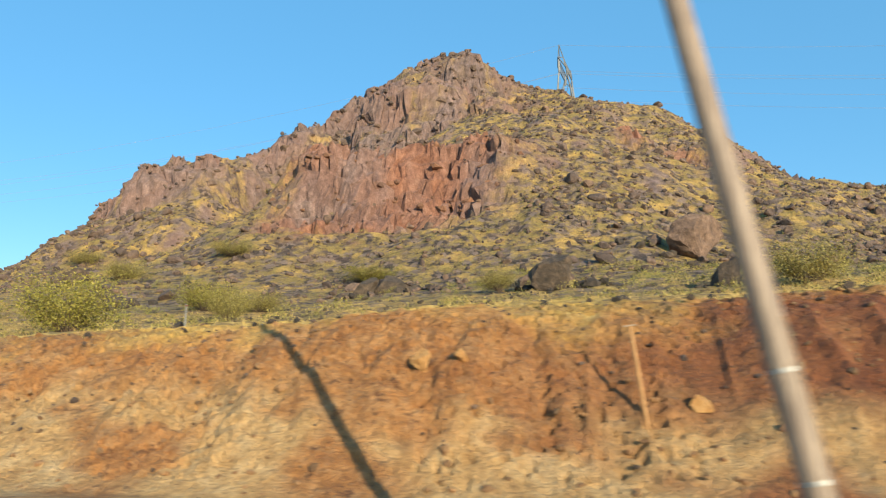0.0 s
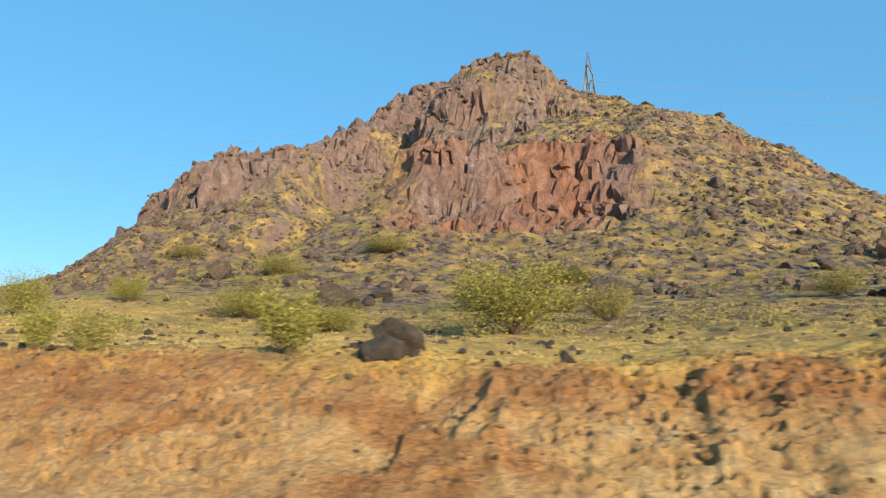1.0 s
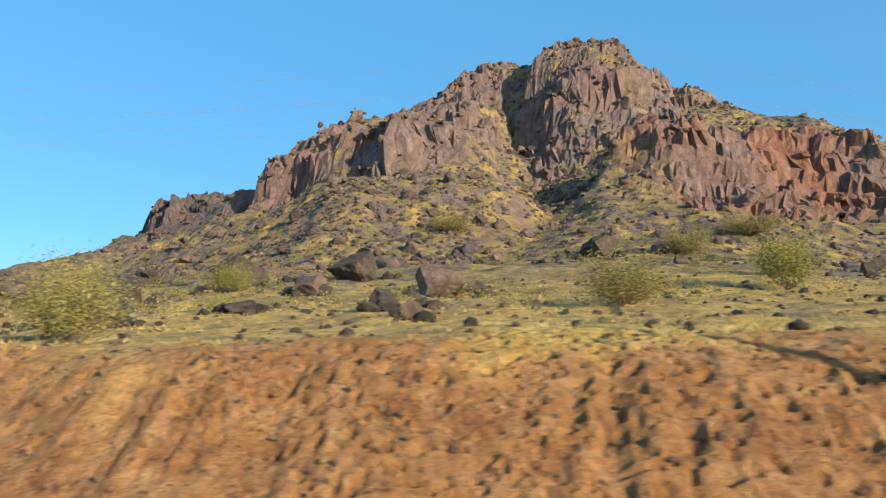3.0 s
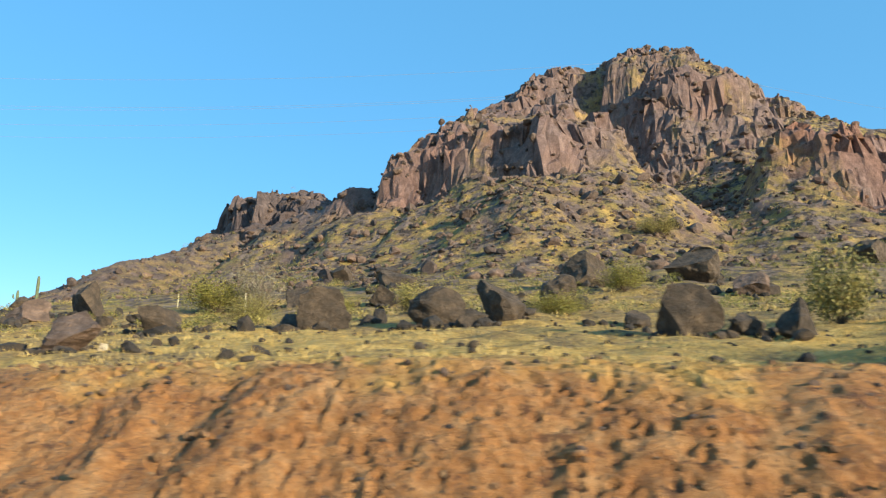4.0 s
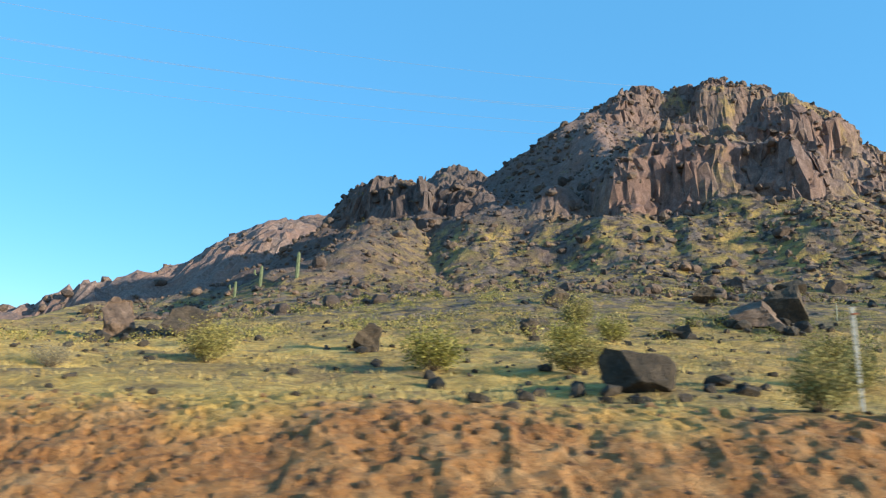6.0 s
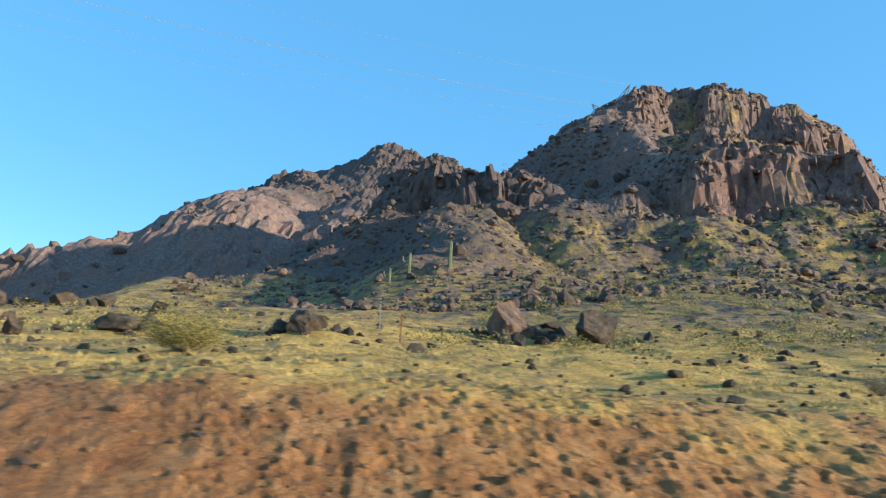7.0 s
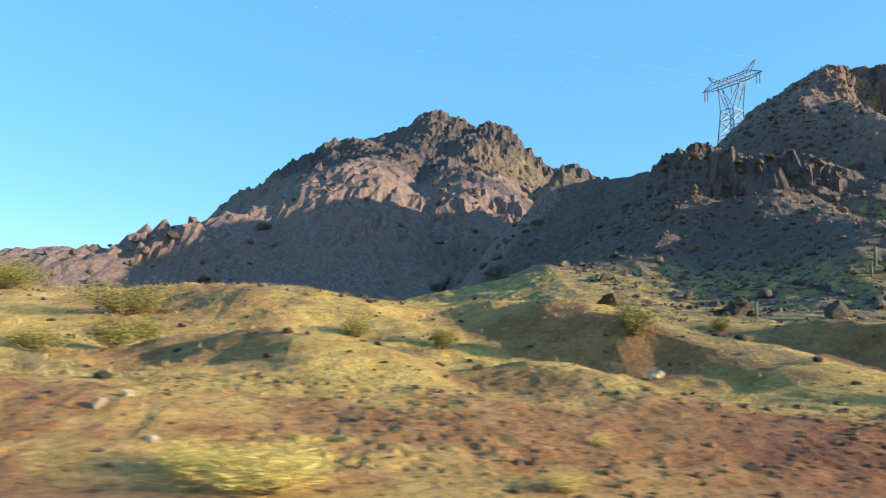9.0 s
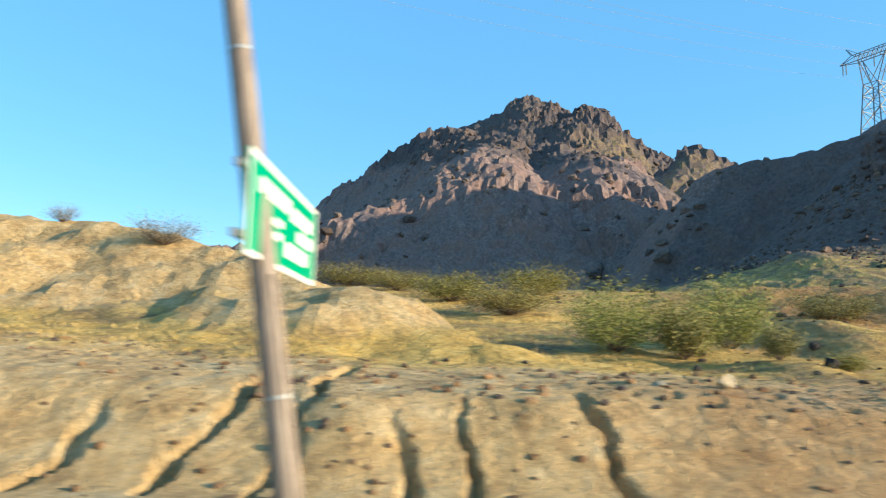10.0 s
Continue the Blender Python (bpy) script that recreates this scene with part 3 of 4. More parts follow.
gx, gy = np.meshgrid(np.arange(-215, 112, 0.55), np.arange(44, 215, 0.55), indexing="ij")
gs, gn = road_sn(gx, gy)
HILL_KEEP = (gn > 43)
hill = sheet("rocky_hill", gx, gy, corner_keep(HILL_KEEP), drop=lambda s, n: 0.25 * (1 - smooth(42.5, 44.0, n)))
tagged(hill, "steep desert hill of dark boulders, straw grass and red rock faces", "hill", kind="structure")

fx, fy = np.meshgrid(np.arange(-460, 260, 2.0), np.arange(20, 560, 2.0), indexing="ij")
fs, fn = road_sn(fx, fy)
inner = (fx > -213) & (fx < 110) & (fy > 46) & (fy < 213)
far_keep = ((fn > 42.5) | (fs < ROAD_S[0] + 2) | (fs > ROAD_S[1] - 2)) & (fn > 4) & ~inner
far_hill = sheet("far_hill", fx, fy, corner_keep(far_keep), drop=lambda s, n: 0.4 * (1 - smooth(43, 46, n)) * (s > ROAD_S[0]) * (s < ROAD_S[1]))
tagged(far_hill, "second rugged brown desert hill beyond a shaded valley", "hill", kind="structure")

# the plain out to the horizon
px, py = np.meshgrid(np.concatenate([np.arange(-2600, -460, 60), np.arange(-460, 261, 20), np.arange(300, 2600, 60)]),
                     np.concatenate([np.arange(-2500, -60, 60), np.arange(-60, 561, 20), np.arange(620, 2600, 60)]), indexing="ij")
ps, pn = road_sn(px, py)
inner = (px > -456) & (px < 256) & (py > 24) & (py < 556) & (pn > 6)
pz_keep = ~inner & ~((pn > -60) & (pn < 44) & (ps > ROAD_S[0] + 20) & (ps < ROAD_S[1] - 20))
plain_ground = sheet("ground", px, py, corner_keep(pz_keep), fine=False, drop=lambda s, n: 0.5 + 0 * s)
tagged(plain_ground, "wide dry desert plain with sparse straw grass", "ground", kind="structure")

rs, rn = np.meshgrid(np.arange(-120, 380, 2.0), np.array([-62, -40, -26, -16, -14.0]), indexing="ij")
bx, by = road_xy(rs, rn)
verge = sheet("verge", bx, by)
tagged(verge, "dry gravel verge across the road", "ground", kind="structure")
rs, rn = np.meshgrid(np.arange(-120, 380, 2.0), np.array([-14.0, -7, 0, 5.05]), indexing="ij")
bx, by = road_xy(rs, rn)
road = mesh_object("road", np.stack([bx.ravel(), by.ravel(), np.full(bx.size, -1.56)], 1), grid_faces(*bx.shape), ASPHALT)
tagged(road, "grey asphalt two-lane highway", "road", kind="structure")


# ---- stones ----
def icosphere(level):
    bm = bmesh.new()
    bmesh.ops.create_icosphere(bm, subdivisions=level, radius=1)
    v = np.array([p.co[:] for p in bm.verts])
    f = np.array([[p.index for p in q.verts] for q in bm.faces])
    bm.free()
    return v, f


ICO = {k: icosphere(k) for k in (1, 2, 4)}


def stone(rng, level, cuts=9, rough=0.0, deep=0.45):
    """A broken stone: a ball cut flat on several sides."""
    v, f = ICO[level]
    v = v.copy()
    for _ in range(cuts):
        d = rng.normal(size=3)
        d /= np.linalg.norm(d)
        over = np.maximum(v @ d - rng.uniform(deep, 0.85), 0)
        v -= over[:, None] * d
    if rough:
        w = v * 3 + rng.uniform(0, 50)
        v *= 1 + rough * (vnoise(w[:, 0] + w[:, 2], w[:, 1], 3) + 0.5 * vnoise(2.3 * w[:, 1] + w[:, 0], 2.3 * w[:, 2], 4) + 0.35 * vnoise(5.1 * w[:, 2] + w[:, 1], 5.1 * w[:, 0], 5))[:, None]
    v[:, 2] *= rng.uniform(0.6, 0.9)
    return v, f


def height_at(s, n):
    s, n = np.atleast_1d(np.asarray(s, float)), np.atleast_1d(np.asarray(n, float))
    x, y = road_xy(s, n)
    return x, y, land(x, y, s, n)[0]


def strew(name, x, y, z, size, level, mat, seed, label, category):
    """Many loose stones as one mesh."""
    rng = np.random.default_rng(seed)
    shapes = [stone(rng, level, 8) for _ in range(14)]
    nv, f0 = len(ICO[level][0]), ICO[level][1]
    pick, turn = rng.integers(0, 14, len(x)), rng.uniform(0, 2 * math.pi, len(x))
    base = np.stack([s[0] for s in shapes])[pick]
    c, s = np.cos(turn)[:, None], np.sin(turn)[:, None]
    lean = rng.normal(0, 0.35, len(x))[:, None]
    bx, by, bz = base[:, :, 0], base[:, :, 1], base[:, :, 2]
    bz, bx = bz + lean * bx, bx - lean * bz
    k, stretch = size[:, None], rng.uniform(0.8, 1.35, len(x))[:, None]
    vx = (bx * c * stretch - by * s) * k + x[:, None]
    vy = (bx * s * stretch + by * c) * k + y[:, None]
    vz = (bz + 0.25) * k + z[:, None]
    v = np.stack([vx, vy, vz], 2).reshape(-1, 3)
    f = (f0[None] + (np.arange(len(x)) * nv)[:, None, None]).reshape(-1, 3)
    ob = mesh_object(name, v, f, mat)
    return tagged(ob, label, category, kind="stuff")


rng = np.random.default_rng(7)
# boulder fields on the slopes of the near hill
bx, by = rng.uniform(-200, 85, 66000), rng.uniform(16, 185, 66000)
bs, bn = road_sn(bx, by)
bz, bb = land(bx, by, bs, bn)
one, two, _ = hills(bx, by)
chance = (0.35 + 0.65 * smooth(-0.3, 0.5, fbm(bx / 16, by / 16, 3, 201))) * smooth(19, 38, bn + 6 * fbm(bx / 9, by / 9, 2, 203)) * (1 - 0.75 * bb)
chance = chance * (1 - 0.75 * smooth(208, 235, bs) * (1 - smooth(8, 16, bz))) * (bz < one + 8)
ok = (rng.uniform(size=len(bx)) < chance) & (bn > 19)
bx, by, bz = bx[ok], by[ok], bz[ok]
size = np.clip(0.22 * np.exp(rng.normal(0, 0.58, len(bx))), 0.12, 1.15)
big = size > 0.6
strew("boulder_field", bx[big], by[big], bz[big], size[big], 2, ROCK, 11, "dark grey-brown boulders strewn over the hill slope", "boulders")
strew("stone_field", bx[~big], by[~big], bz[~big], size[~big], 1, ROCK, 12, "small dark stones scattered between dry grass", "stones")
# broken rock over the far hill
ox, oy = rng.uniform(-330, 130, 9000), rng.uniform(216, 430, 9000)
os2, on2 = road_sn(ox, oy)
oz, ob2 = land(ox, oy, os2, on2)
ok = (oz > 16) & (rng.uniform(size=len(ox)) < 0.6 * smooth(-0.6, 0.4, fbm(ox / 25, oy / 25, 3, 205)))
ox, oy, oz = *jut(ox[ok], oy[ok], oz[ok], ob2[ok]), oz[ok]
strew("far_crags", ox, oy, oz - 0.7, np.clip(1.1 * np.exp(rng.normal(0, 0.4, len(ox))), 0.6, 2.6), 1, ROCK, 17, "brown crags and blocks broken over the second hill", "rocks")
# crags along the cliffs and the skyline
cx, cy = rng.uniform(-135, 45, 30000), rng.uniform(80, 182, 30000)
cs, cn = road_sn(cx, cy)
cz, cb = land(cx, cy, cs, cn)
ok = rng.uniform(size=len(cx)) < 0.42 * cb * (1 - 0.6 * cliff_weight(cx, cy, CLIFFS[0]))
cx, cy, cz = *jut(cx[ok], cy[ok], cz[ok], cb[ok]), cz[ok]
size = np.clip(0.42 * np.exp(rng.normal(0, 0.45, len(cx))), 0.22, 1.1)
red = cliff_weight(cx, cy, CLIFFS[0]) > 0.4
strew("crag_stones", cx[~red], cy[~red], cz[~red] - 0.5, size[~red], 1, ROCK, 13, "angular broken blocks on the rock faces", "rocks")
strew("red_crag_stones", cx[red], cy[red], cz[red] - 0.5, size[red], 1, RED_ROCK, 16, "reddish broken blocks on the red cliff", "rocks")
# stones of the bench
gs, gn = rng.uniform(-30, 275, 4600), 34 * rng.uniform(size=4600) ** 1.1
gn = gn + np.interp(gs, CUT_AT, CUT_CREST)
gx, gy, gz = height_at(gs, gn)
strew("bench_stones", gx, gy, gz, np.clip(0.085 * np.exp(rng.normal(0, 0.55, len(gx))), 0.03, 0.3), 1, BROWN_ROCK, 14, "loose brown stones lying in straw grass", "stones")
# rubble in the bank
us, uv = rng.uniform(-20, 305, 17000), rng.uniform(-0.05, 1.15, 17000)
un = np.interp(us, CUT_AT, CUT_FOOT) * (1 - uv) + np.interp(us, CUT_AT, CUT_CREST) * uv
thick = smooth(-0.35, 0.5, fbm(us / 4, un / 2, 3, 211))
ok = rng.uniform(size=len(us)) < 0.25 + 0.75 * thick
us, un = us[ok], un[ok]
ux, uy, uz = height_at(us, un)
strew("bank_rubble", ux, uy, uz - 0.02, np.clip(0.04 * np.exp(rng.normal(0, 0.6, len(ux))), 0.015, 0.11), 1, RUBBLE, 15, "orange and tan rubble lying on the bank", "rubble")

us, uv = rng.uniform(-20, 300, 5200), rng.uniform(0.15, 1.2, 5200)
un = np.interp(us, CUT_AT, CUT_FOOT) * (1 - uv) + np.interp(us, CUT_AT, CUT_CREST) * uv
ux, uy, uz = height_at(us, un)
strew("bank_stones", ux, uy, uz - 0.01, np.clip(0.032 * np.exp(rng.normal(0, 0.5, len(ux))), 0.015, 0.10), 1, ROCK, 18, "dark brown stones weathering out of the bank", "stones")


def boulder(s, n, wide, high, seed, mat=None, label="large dark weathered boulder lying in dry grass", deep=None, name="boulder"):
    r = np.random.default_rng(seed)
    v, f = stone(r, 4, 13, 0.10, 0.33)
    v[:, 2] = np.maximum(v[:, 2], -0.55)
    lo, hi = v.min(0), v.max(0)
    v = (v - (lo + hi) / 2) / (hi - lo)
    v *= (wide * 0.86, deep or wide * 0.7, high)
    x, y, z = height_at(s, n)
    ob = mesh_object(name, v, f, mat or BROWN_ROCK)
    h = float(np.interp(s, road_s, road_turn))
    ob.matrix_world = pose(float(x[0]), float(y[0]), float(z[0]) + high * 0.34, 0, 0, -math.degrees(h) + r.uniform(-15, 15))
    return tagged(ob, label, "boulder")


# ---- plants ----
def leaf_quads(c, d, length, width, rng):
    """Small leaves at places c along directions d."""
    d = d / np.linalg.norm(d, axis=1, keepdims=True)
    side = np.cross(d, rng.normal(size=d.shape))
    side /= np.linalg.norm(side, axis=1, keepdims=True)
    l, w = length[:, None] / 2, width[:, None] / 2
    v = np.stack([c - d * l, c + side * w, c + d * l, c - side * w], 1).reshape(-1, 3)
    return v, np.arange(len(c) * 4).reshape(-1, 4)


def blade_triangles(c, d, length, width, rng):
    """Blades of grass that taper upward from places c."""
    d = d / np.linalg.norm(d, axis=1, keepdims=True)
    side = rng.normal(size=d.shape) * (1, 1, 0)
    side /= np.linalg.norm(side, axis=1, keepdims=True)
    w = width[:, None] / 2
    v = np.stack([c - side * w, c + side * w, c + d * length[:, None]], 1).reshape(-1, 3)
    return v, np.arange(len(c) * 3).reshape(-1, 3)


def tube(bm, points, radii, sides=5):
    rings = []
    for i, (p, r) in enumerate(zip(points, radii)):
        a = Vector(points[min(i + 1, len(points) - 1)]) - Vector(points[max(i - 1, 0)])
        q = a.to_track_quat("Z", "Y")
        rings.append([bm.verts.new(Vector(p) + q @ Vector((r * math.cos(2 * math.pi * k / sides), r * math.sin(2 * math.pi * k / sides), 0))) for k in range(sides)])
    for a, b in zip(rings[:-1], rings[1:]):
        for k in range(sides):
            bm.faces.new((a[k], a[(k + 1) % sides], b[(k + 1) % sides], b[k]))
    bm.faces.new(rings[-1])
    bm.faces.new(rings[0][::-1])


def shrub_prototype(name, seed, mat, stems, leaves, spread, leaf=(0.07, 0.028), trunk=0.012, droop=0.0):
    """A bush two metres wide and one and a half high: stems from one root, leaves on their outer parts."""
    r = np.random.default_rng(seed)
    root = empty(name, Matrix.Identity(4))
    bm, centres, ways = bmesh.new(), [], []
    for k in range(stems):
        a = 2 * math.pi * (k + r.uniform(0, 0.9)) / stems
        out, up = spread * r.uniform(0.25, 1.0) ** 0.7, r.uniform(0.75, 1.5)
        up *= 1 - 0.35 * (out / spread) ** 2
        pts = []
        for t in (0, 0.3, 0.65, 1.0):
            pts.append(Vector((out * t ** 0.8 * math.cos(a) + 0.05 * r.normal() * t, out * t ** 0.8 * math.sin(a) + 0.05 * r.normal() * t, up * t - droop * out * t * t)))
        tube(bm, pts, (trunk, trunk * 0.7, trunk * 0.45, trunk * 0.15), 4)
        m = leaves // stems
        t = r.uniform(0.3, 1.08, m)
        line = np.array([p[:] for p in pts])
        c = np.stack([np.interp(t, (0, 0.3, 0.65, 1.08), line[:, i]) for i in range(3)], 1)
        c += np.clip(r.normal(size=c.shape), -1.5, 1.5) * (0.05 + 0.13 * t[:, None])
        centres.append(c)
        ways.append(r.normal(size=c.shape) + (line[-1] - line[0])[None] * 0.8)
    part("branch_frame", bm, TWIG, root)
    c, d = np.concatenate(centres), np.concatenate(ways)
    c[:, 2] = np.abs(c[:, 2]) + 0.02
    v, f = leaf_quads(c, d, leaf[0] * r.uniform(0.6, 1.5, len(c)), leaf[1] * r.uniform(0.7, 1.4, len(c)), r)
    foliage = mesh_object("foliage", v, f, mat)
    foliage.parent = root
    return root


PROTOTYPES = {
    "olive": [shrub_prototype("creosote_bush", 31 + k, SHRUB, 32, 4200, 0.95, (0.080, 0.035), 0.009) for k in range(3)],
    "bright": [shrub_prototype("brittlebush", 41 + k, BRIGHT_SHRUB, 34, 4200, 0.95, (0.078, 0.035), 0.009) for k in range(3)],
    "large olive": [shrub_prototype("creosote_bush", 35 + k, SHRUB, 54, 10000, 1.0, (0.046, 0.020), 0.007) for k in range(2)],
    "large bright": [shrub_prototype("brittlebush", 45 + k, BRIGHT_SHRUB, 54, 10000, 1.0, (0.046, 0.020), 0.007) for k in range(2)],
    "fresh": [shrub_prototype("green_bush", 65 + k, FRESH_SHRUB, 60, 12000, 1.0, (0.042, 0.018), 0.006) for k in range(2)],
    "grey": [shrub_prototype("dry_bush", 51 + k, GREY_SHRUB, 40, 3000, 0.95, (0.11, 0.012)) for k in range(2)],
    "tree": [shrub_prototype("palo_verde", 61, TREE_LEAF, 44, 17000, 1.0, (0.03, 0.014), 0.016, 0.1)],
    "straw": [shrub_prototype("grass_tuft", 71 + k, YELLOW_GRASS, 50, 2500, 0.9, (0.16, 0.012), 0.006) for k in range(2)],
}
LABELS = {
    "olive": "olive-green creosote bush with thin stems on dry ground",
    "bright": "yellow-green leafy desert bush growing in straw grass",
    "large olive": "broad olive-green creosote bush among stones",
    "large bright": "broad yellow-green bush among stones",
    "fresh": "leafy fresh green bush in a dry wash",
    "grey": "grey-brown dry bush with bare twigs",
    "tree": "wispy yellow-green palo verde at the edge of the bank",
    "straw": "pale straw-yellow tuft of dry grass",
}
used = {}


def bush(kind, s, n, wide, high):
    if kind in ("olive", "bright") and wide > 2.4:
        kind = "large " + kind
    k = used.get(kind, 0)
    used[kind] = k + 1
    protos = PROTOTYPES[kind]
    proto = protos[k % len(protos)]
    x, y, z = height_at(s, n)
    m = pose(float(x[0]), float(y[0]), float(z[0]) - 0.03, 0, 0, (137 * k) % 360) @ Matrix.Diagonal((wide / 2, wide / 2, high / 1.45, 1))
    if k < len(protos):
        proto.matrix_world = m
        tagged(proto, LABELS[kind], "bush" if kind not in ("tree", "straw") else {"tree": "tree", "straw": "grass"}[kind], "desert bushes")
        return proto
    scale = proto.scale.copy()
    proto.scale = (1, 1, 1)
    made = copy_thing(proto, m)
    proto.scale = scale
    return made


# bushes, stretch by stretch
def bushes(*rows):
    for row in rows:
        bush(*row)


bushes(
    ("bright", 39.3, 51.6, 5.9, 2.7), ("olive", 33.1, 51.6, 4.6, 2.0), ("olive", 10.5, 54.2, 3.6, 1.9), ("bright", 35.4, 74.5, 7.1, 1.9),
    ("bright", 33.6, 34.0, 6.5, 3.8), ("bright", 36.1, 16.2, 1.9, 1.7), ("olive", 29.0, 42.9, 3.4, 2.4), ("olive", 42.0, 16.3, 1.5, 1.4),
    ("bright", 43.9, 16.5, 1.2, 1.4), ("bright", 43.0, 32.5, 3.8, 1.6), ("olive", 67.1, 20.6, 2.9, 2.3), ("bright", 54.3, 41.5, 4.6, 2.3),
    ("bright", 72.4, 39.0, 3.7, 3.5), ("olive", 72.1, 67.6, 5.1, 2.7), ("olive", 82.1, 27.9, 3.7, 2.1), ("olive", 61.9, 76.4, 6.2, 2.4),
    ("bright", 70.2, 46.0, 3.2, 2.2), ("olive", 96.1, 15.5, 2.7, 2.2), 
)
bushes(
    ("grey", 133.7, 43.7, 4.1, 3.4), ("olive", 103.6, 24.1, 2.4, 2.6), ("bright", 112.7, 32.5, 2.8, 1.2), ("bright", 108.7, 43.7, 3.1, 2.0),
    ("olive", 100.8, 78.6, 5.1, 2.4), ("bright", 134.9, 15.1, 1.8, 1.0), ("bright", 136.9, 43.9, 5.2, 2.6), ("bright", 133.3, 20.4, 3.1, 1.1),
    ("bright", 125.8, 38.4, 2.5, 1.2), ("olive", 120.0, 34.3, 2.2, 1.6), ("olive", 144.8, 24.7, 1.6, 1.1),
    ("bright", 146.9, 20.4, 1.8, 0.9), ("olive", 129.2, 34.7, 2.7, 1.6), ("bright", 155.1, 13.5, 1.4, 1.3),
    ("olive", 161.8, 13.5, 1.3, 1.3), ("olive", 154.4, 27.8, 2.0, 1.1), ("olive", 162.3, 39.6, 2.1, 1.9), ("olive", 144.3, 20.2, 1.7, 1.0),
)
bushes(
    ("bright", 169.2, 21.7, 2.3, 1.4), ("olive", 165.1, 20.8, 2.2, 1.1), ("grey", 180.8, 21.7, 1.5, 1.0), ("olive", 176.8, 23.8, 1.9, 1.5),
    ("bright", 164.5, 27.5, 1.8, 1.3), ("olive", 158.4, 18.6, 1.2, 1.2), ("bright", 162.1, 30.8, 1.6, 1.2),
    ("olive", 201.9, 21.9, 2.8, 1.4), ("olive", 211.4, 19.9, 1.3, 0.9), ("bright", 207.3, 18.4, 1.1, 0.6),
    ("olive", 213.8, 16.5, 2.5, 1.6), ("bright", 210.5, 17.8, 1.9, 1.1), ("bright", 221.1, 15.0, 1.2, 0.7), ("olive", 227.0, 18.8, 1.9, 0.8),
    ("olive", 223.5, 16.4, 1.4, 0.7), ("bright", 237.5, 18.7, 1.6, 0.9), ("bright", 235.4, 15.0, 1.1, 0.7), ("olive", 227.6, 20.5, 1.8, 1.0),
)
bushes(
    ("olive", 225.8, 18.8, 1.3, 0.8), ("olive", 236.3, 34.4, 1.1, 0.8), ("olive", 243.4, 26.1, 1.7, 1.4), ("olive", 260.3, 22.9, 1.8, 1.0),
    ("olive", 253.4, 28.8, 1.3, 1.0), ("grey", 260.4, 18.1, 1.0, 0.7), ("bright", 250.1, 27.7, 1.2, 0.9), ("olive", 273.9, 20.4, 1.9, 1.7),
    ("bright", 270.7, 18.2, 1.2, 0.5), ("olive", 261.8, 21.4, 1.9, 0.8), ("bright", 259.6, 23.6, 1.2, 0.9), ("olive", 263.8, 19.2, 0.8, 0.6),
    ("fresh", 275.7, 20.6, 2.9, 2.0), ("fresh", 271.9, 22.8, 3.0, 2.4), ("fresh", 273.7, 21.0, 2.2, 1.6), ("grey", 290.1, 25.4, 2.8, 1.2),
    ("grey", 295.4, 28.6, 1.5, 0.8), ("olive", 272.1, 18.7, 1.2, 1.0), ("olive", -9.9, 42.3, 4.9, 2.6), ("tree", 101.6, 12.9, 5.0, 3.4),
)
bushes(
    ("straw", 253.5, 10.0, 2.5, 0.8), ("straw", 254.6, 10.6, 1.3, 0.6), ("straw", 249.5, 10.7, 0.9, 0.4), ("straw", 248.4, 12.7, 0.4, 0.3),
    ("straw", 264.8, 10.7, 0.4, 0.3), ("straw", 269.2, 8.5, 0.4, 0.3), ("straw", 60.2, 12.5, 0.8, 0.6), ("olive", 283.6, 43.8, 4.0, 1.3),
    ("olive", 287.0, 48.6, 6.3, 1.7), ("bright", 280.3, 38.5, 4.9, 1.6), ("olive", 277.9, 30.9, 4.4, 1.5), ("olive", 263.5, 32.9, 4.1, 1.6),
    ("bright", 275.2, 44.9, 5.4, 2.0),
)

# scrub on the slopes
hx, hy = rng.uniform(-205, 90, 12000), rng.uniform(30, 180, 12000)
hs, hn = road_sn(hx, hy)
hz, hb = land(hx, hy, hs, hn)
ok = (hn > 30) & (rng.uniform(size=len(hx)) < (0.16 + 0.6 * (1 - smooth(14, 42, hz))) * (1 - 0.85 * hb) * smooth(-0.5, 0.4, fbm(hx / 20, hy / 20, 3, 231)) * (1 - 0.8 * smooth(195, 215, hs)))
hx, hy, hz = hx[ok], hy[ok], hz[ok]


def clumps(name, x, y, z, size, per, mat, seed, label, leaf=(0.2, 0.09), tall=0.8, blades=False):
    r = np.random.default_rng(seed)
    k = len(x)
    c = r.normal(size=(k, per, 3))
    c /= np.linalg.norm(c, axis=2, keepdims=True)
    c *= r.uniform(0.35, 1.0, (k, per, 1)) ** 0.5
    d = c + r.normal(size=c.shape) * 0.6
    d[:, :, 2] += 0.5
    c[:, :, 2] = np.abs(c[:, :, 2]) * tall
    c = c * size[:, None, None] + np.stack([x, y, z], 1)[:, None, :]
    c, d = c.reshape(-1, 3), d.reshape(-1, 3)
    big = np.repeat(size, per)
    if blades:
        v, f = blade_triangles(c, d, leaf[0] * big * r.uniform(0.6, 1.5, len(c)), leaf[1] * big, r)
        return tagged(mesh_object(name, v, f, mat), label, "grass", kind="stuff")
    v, f = leaf_quads(c, d, leaf[0] * big * r.uniform(0.6, 1.5, len(c)), leaf[1] * big * r.uniform(0.6, 1.4, len(c)), r)
    return tagged(mesh_object(name, v, f, mat), label, "scrub", kind="stuff")


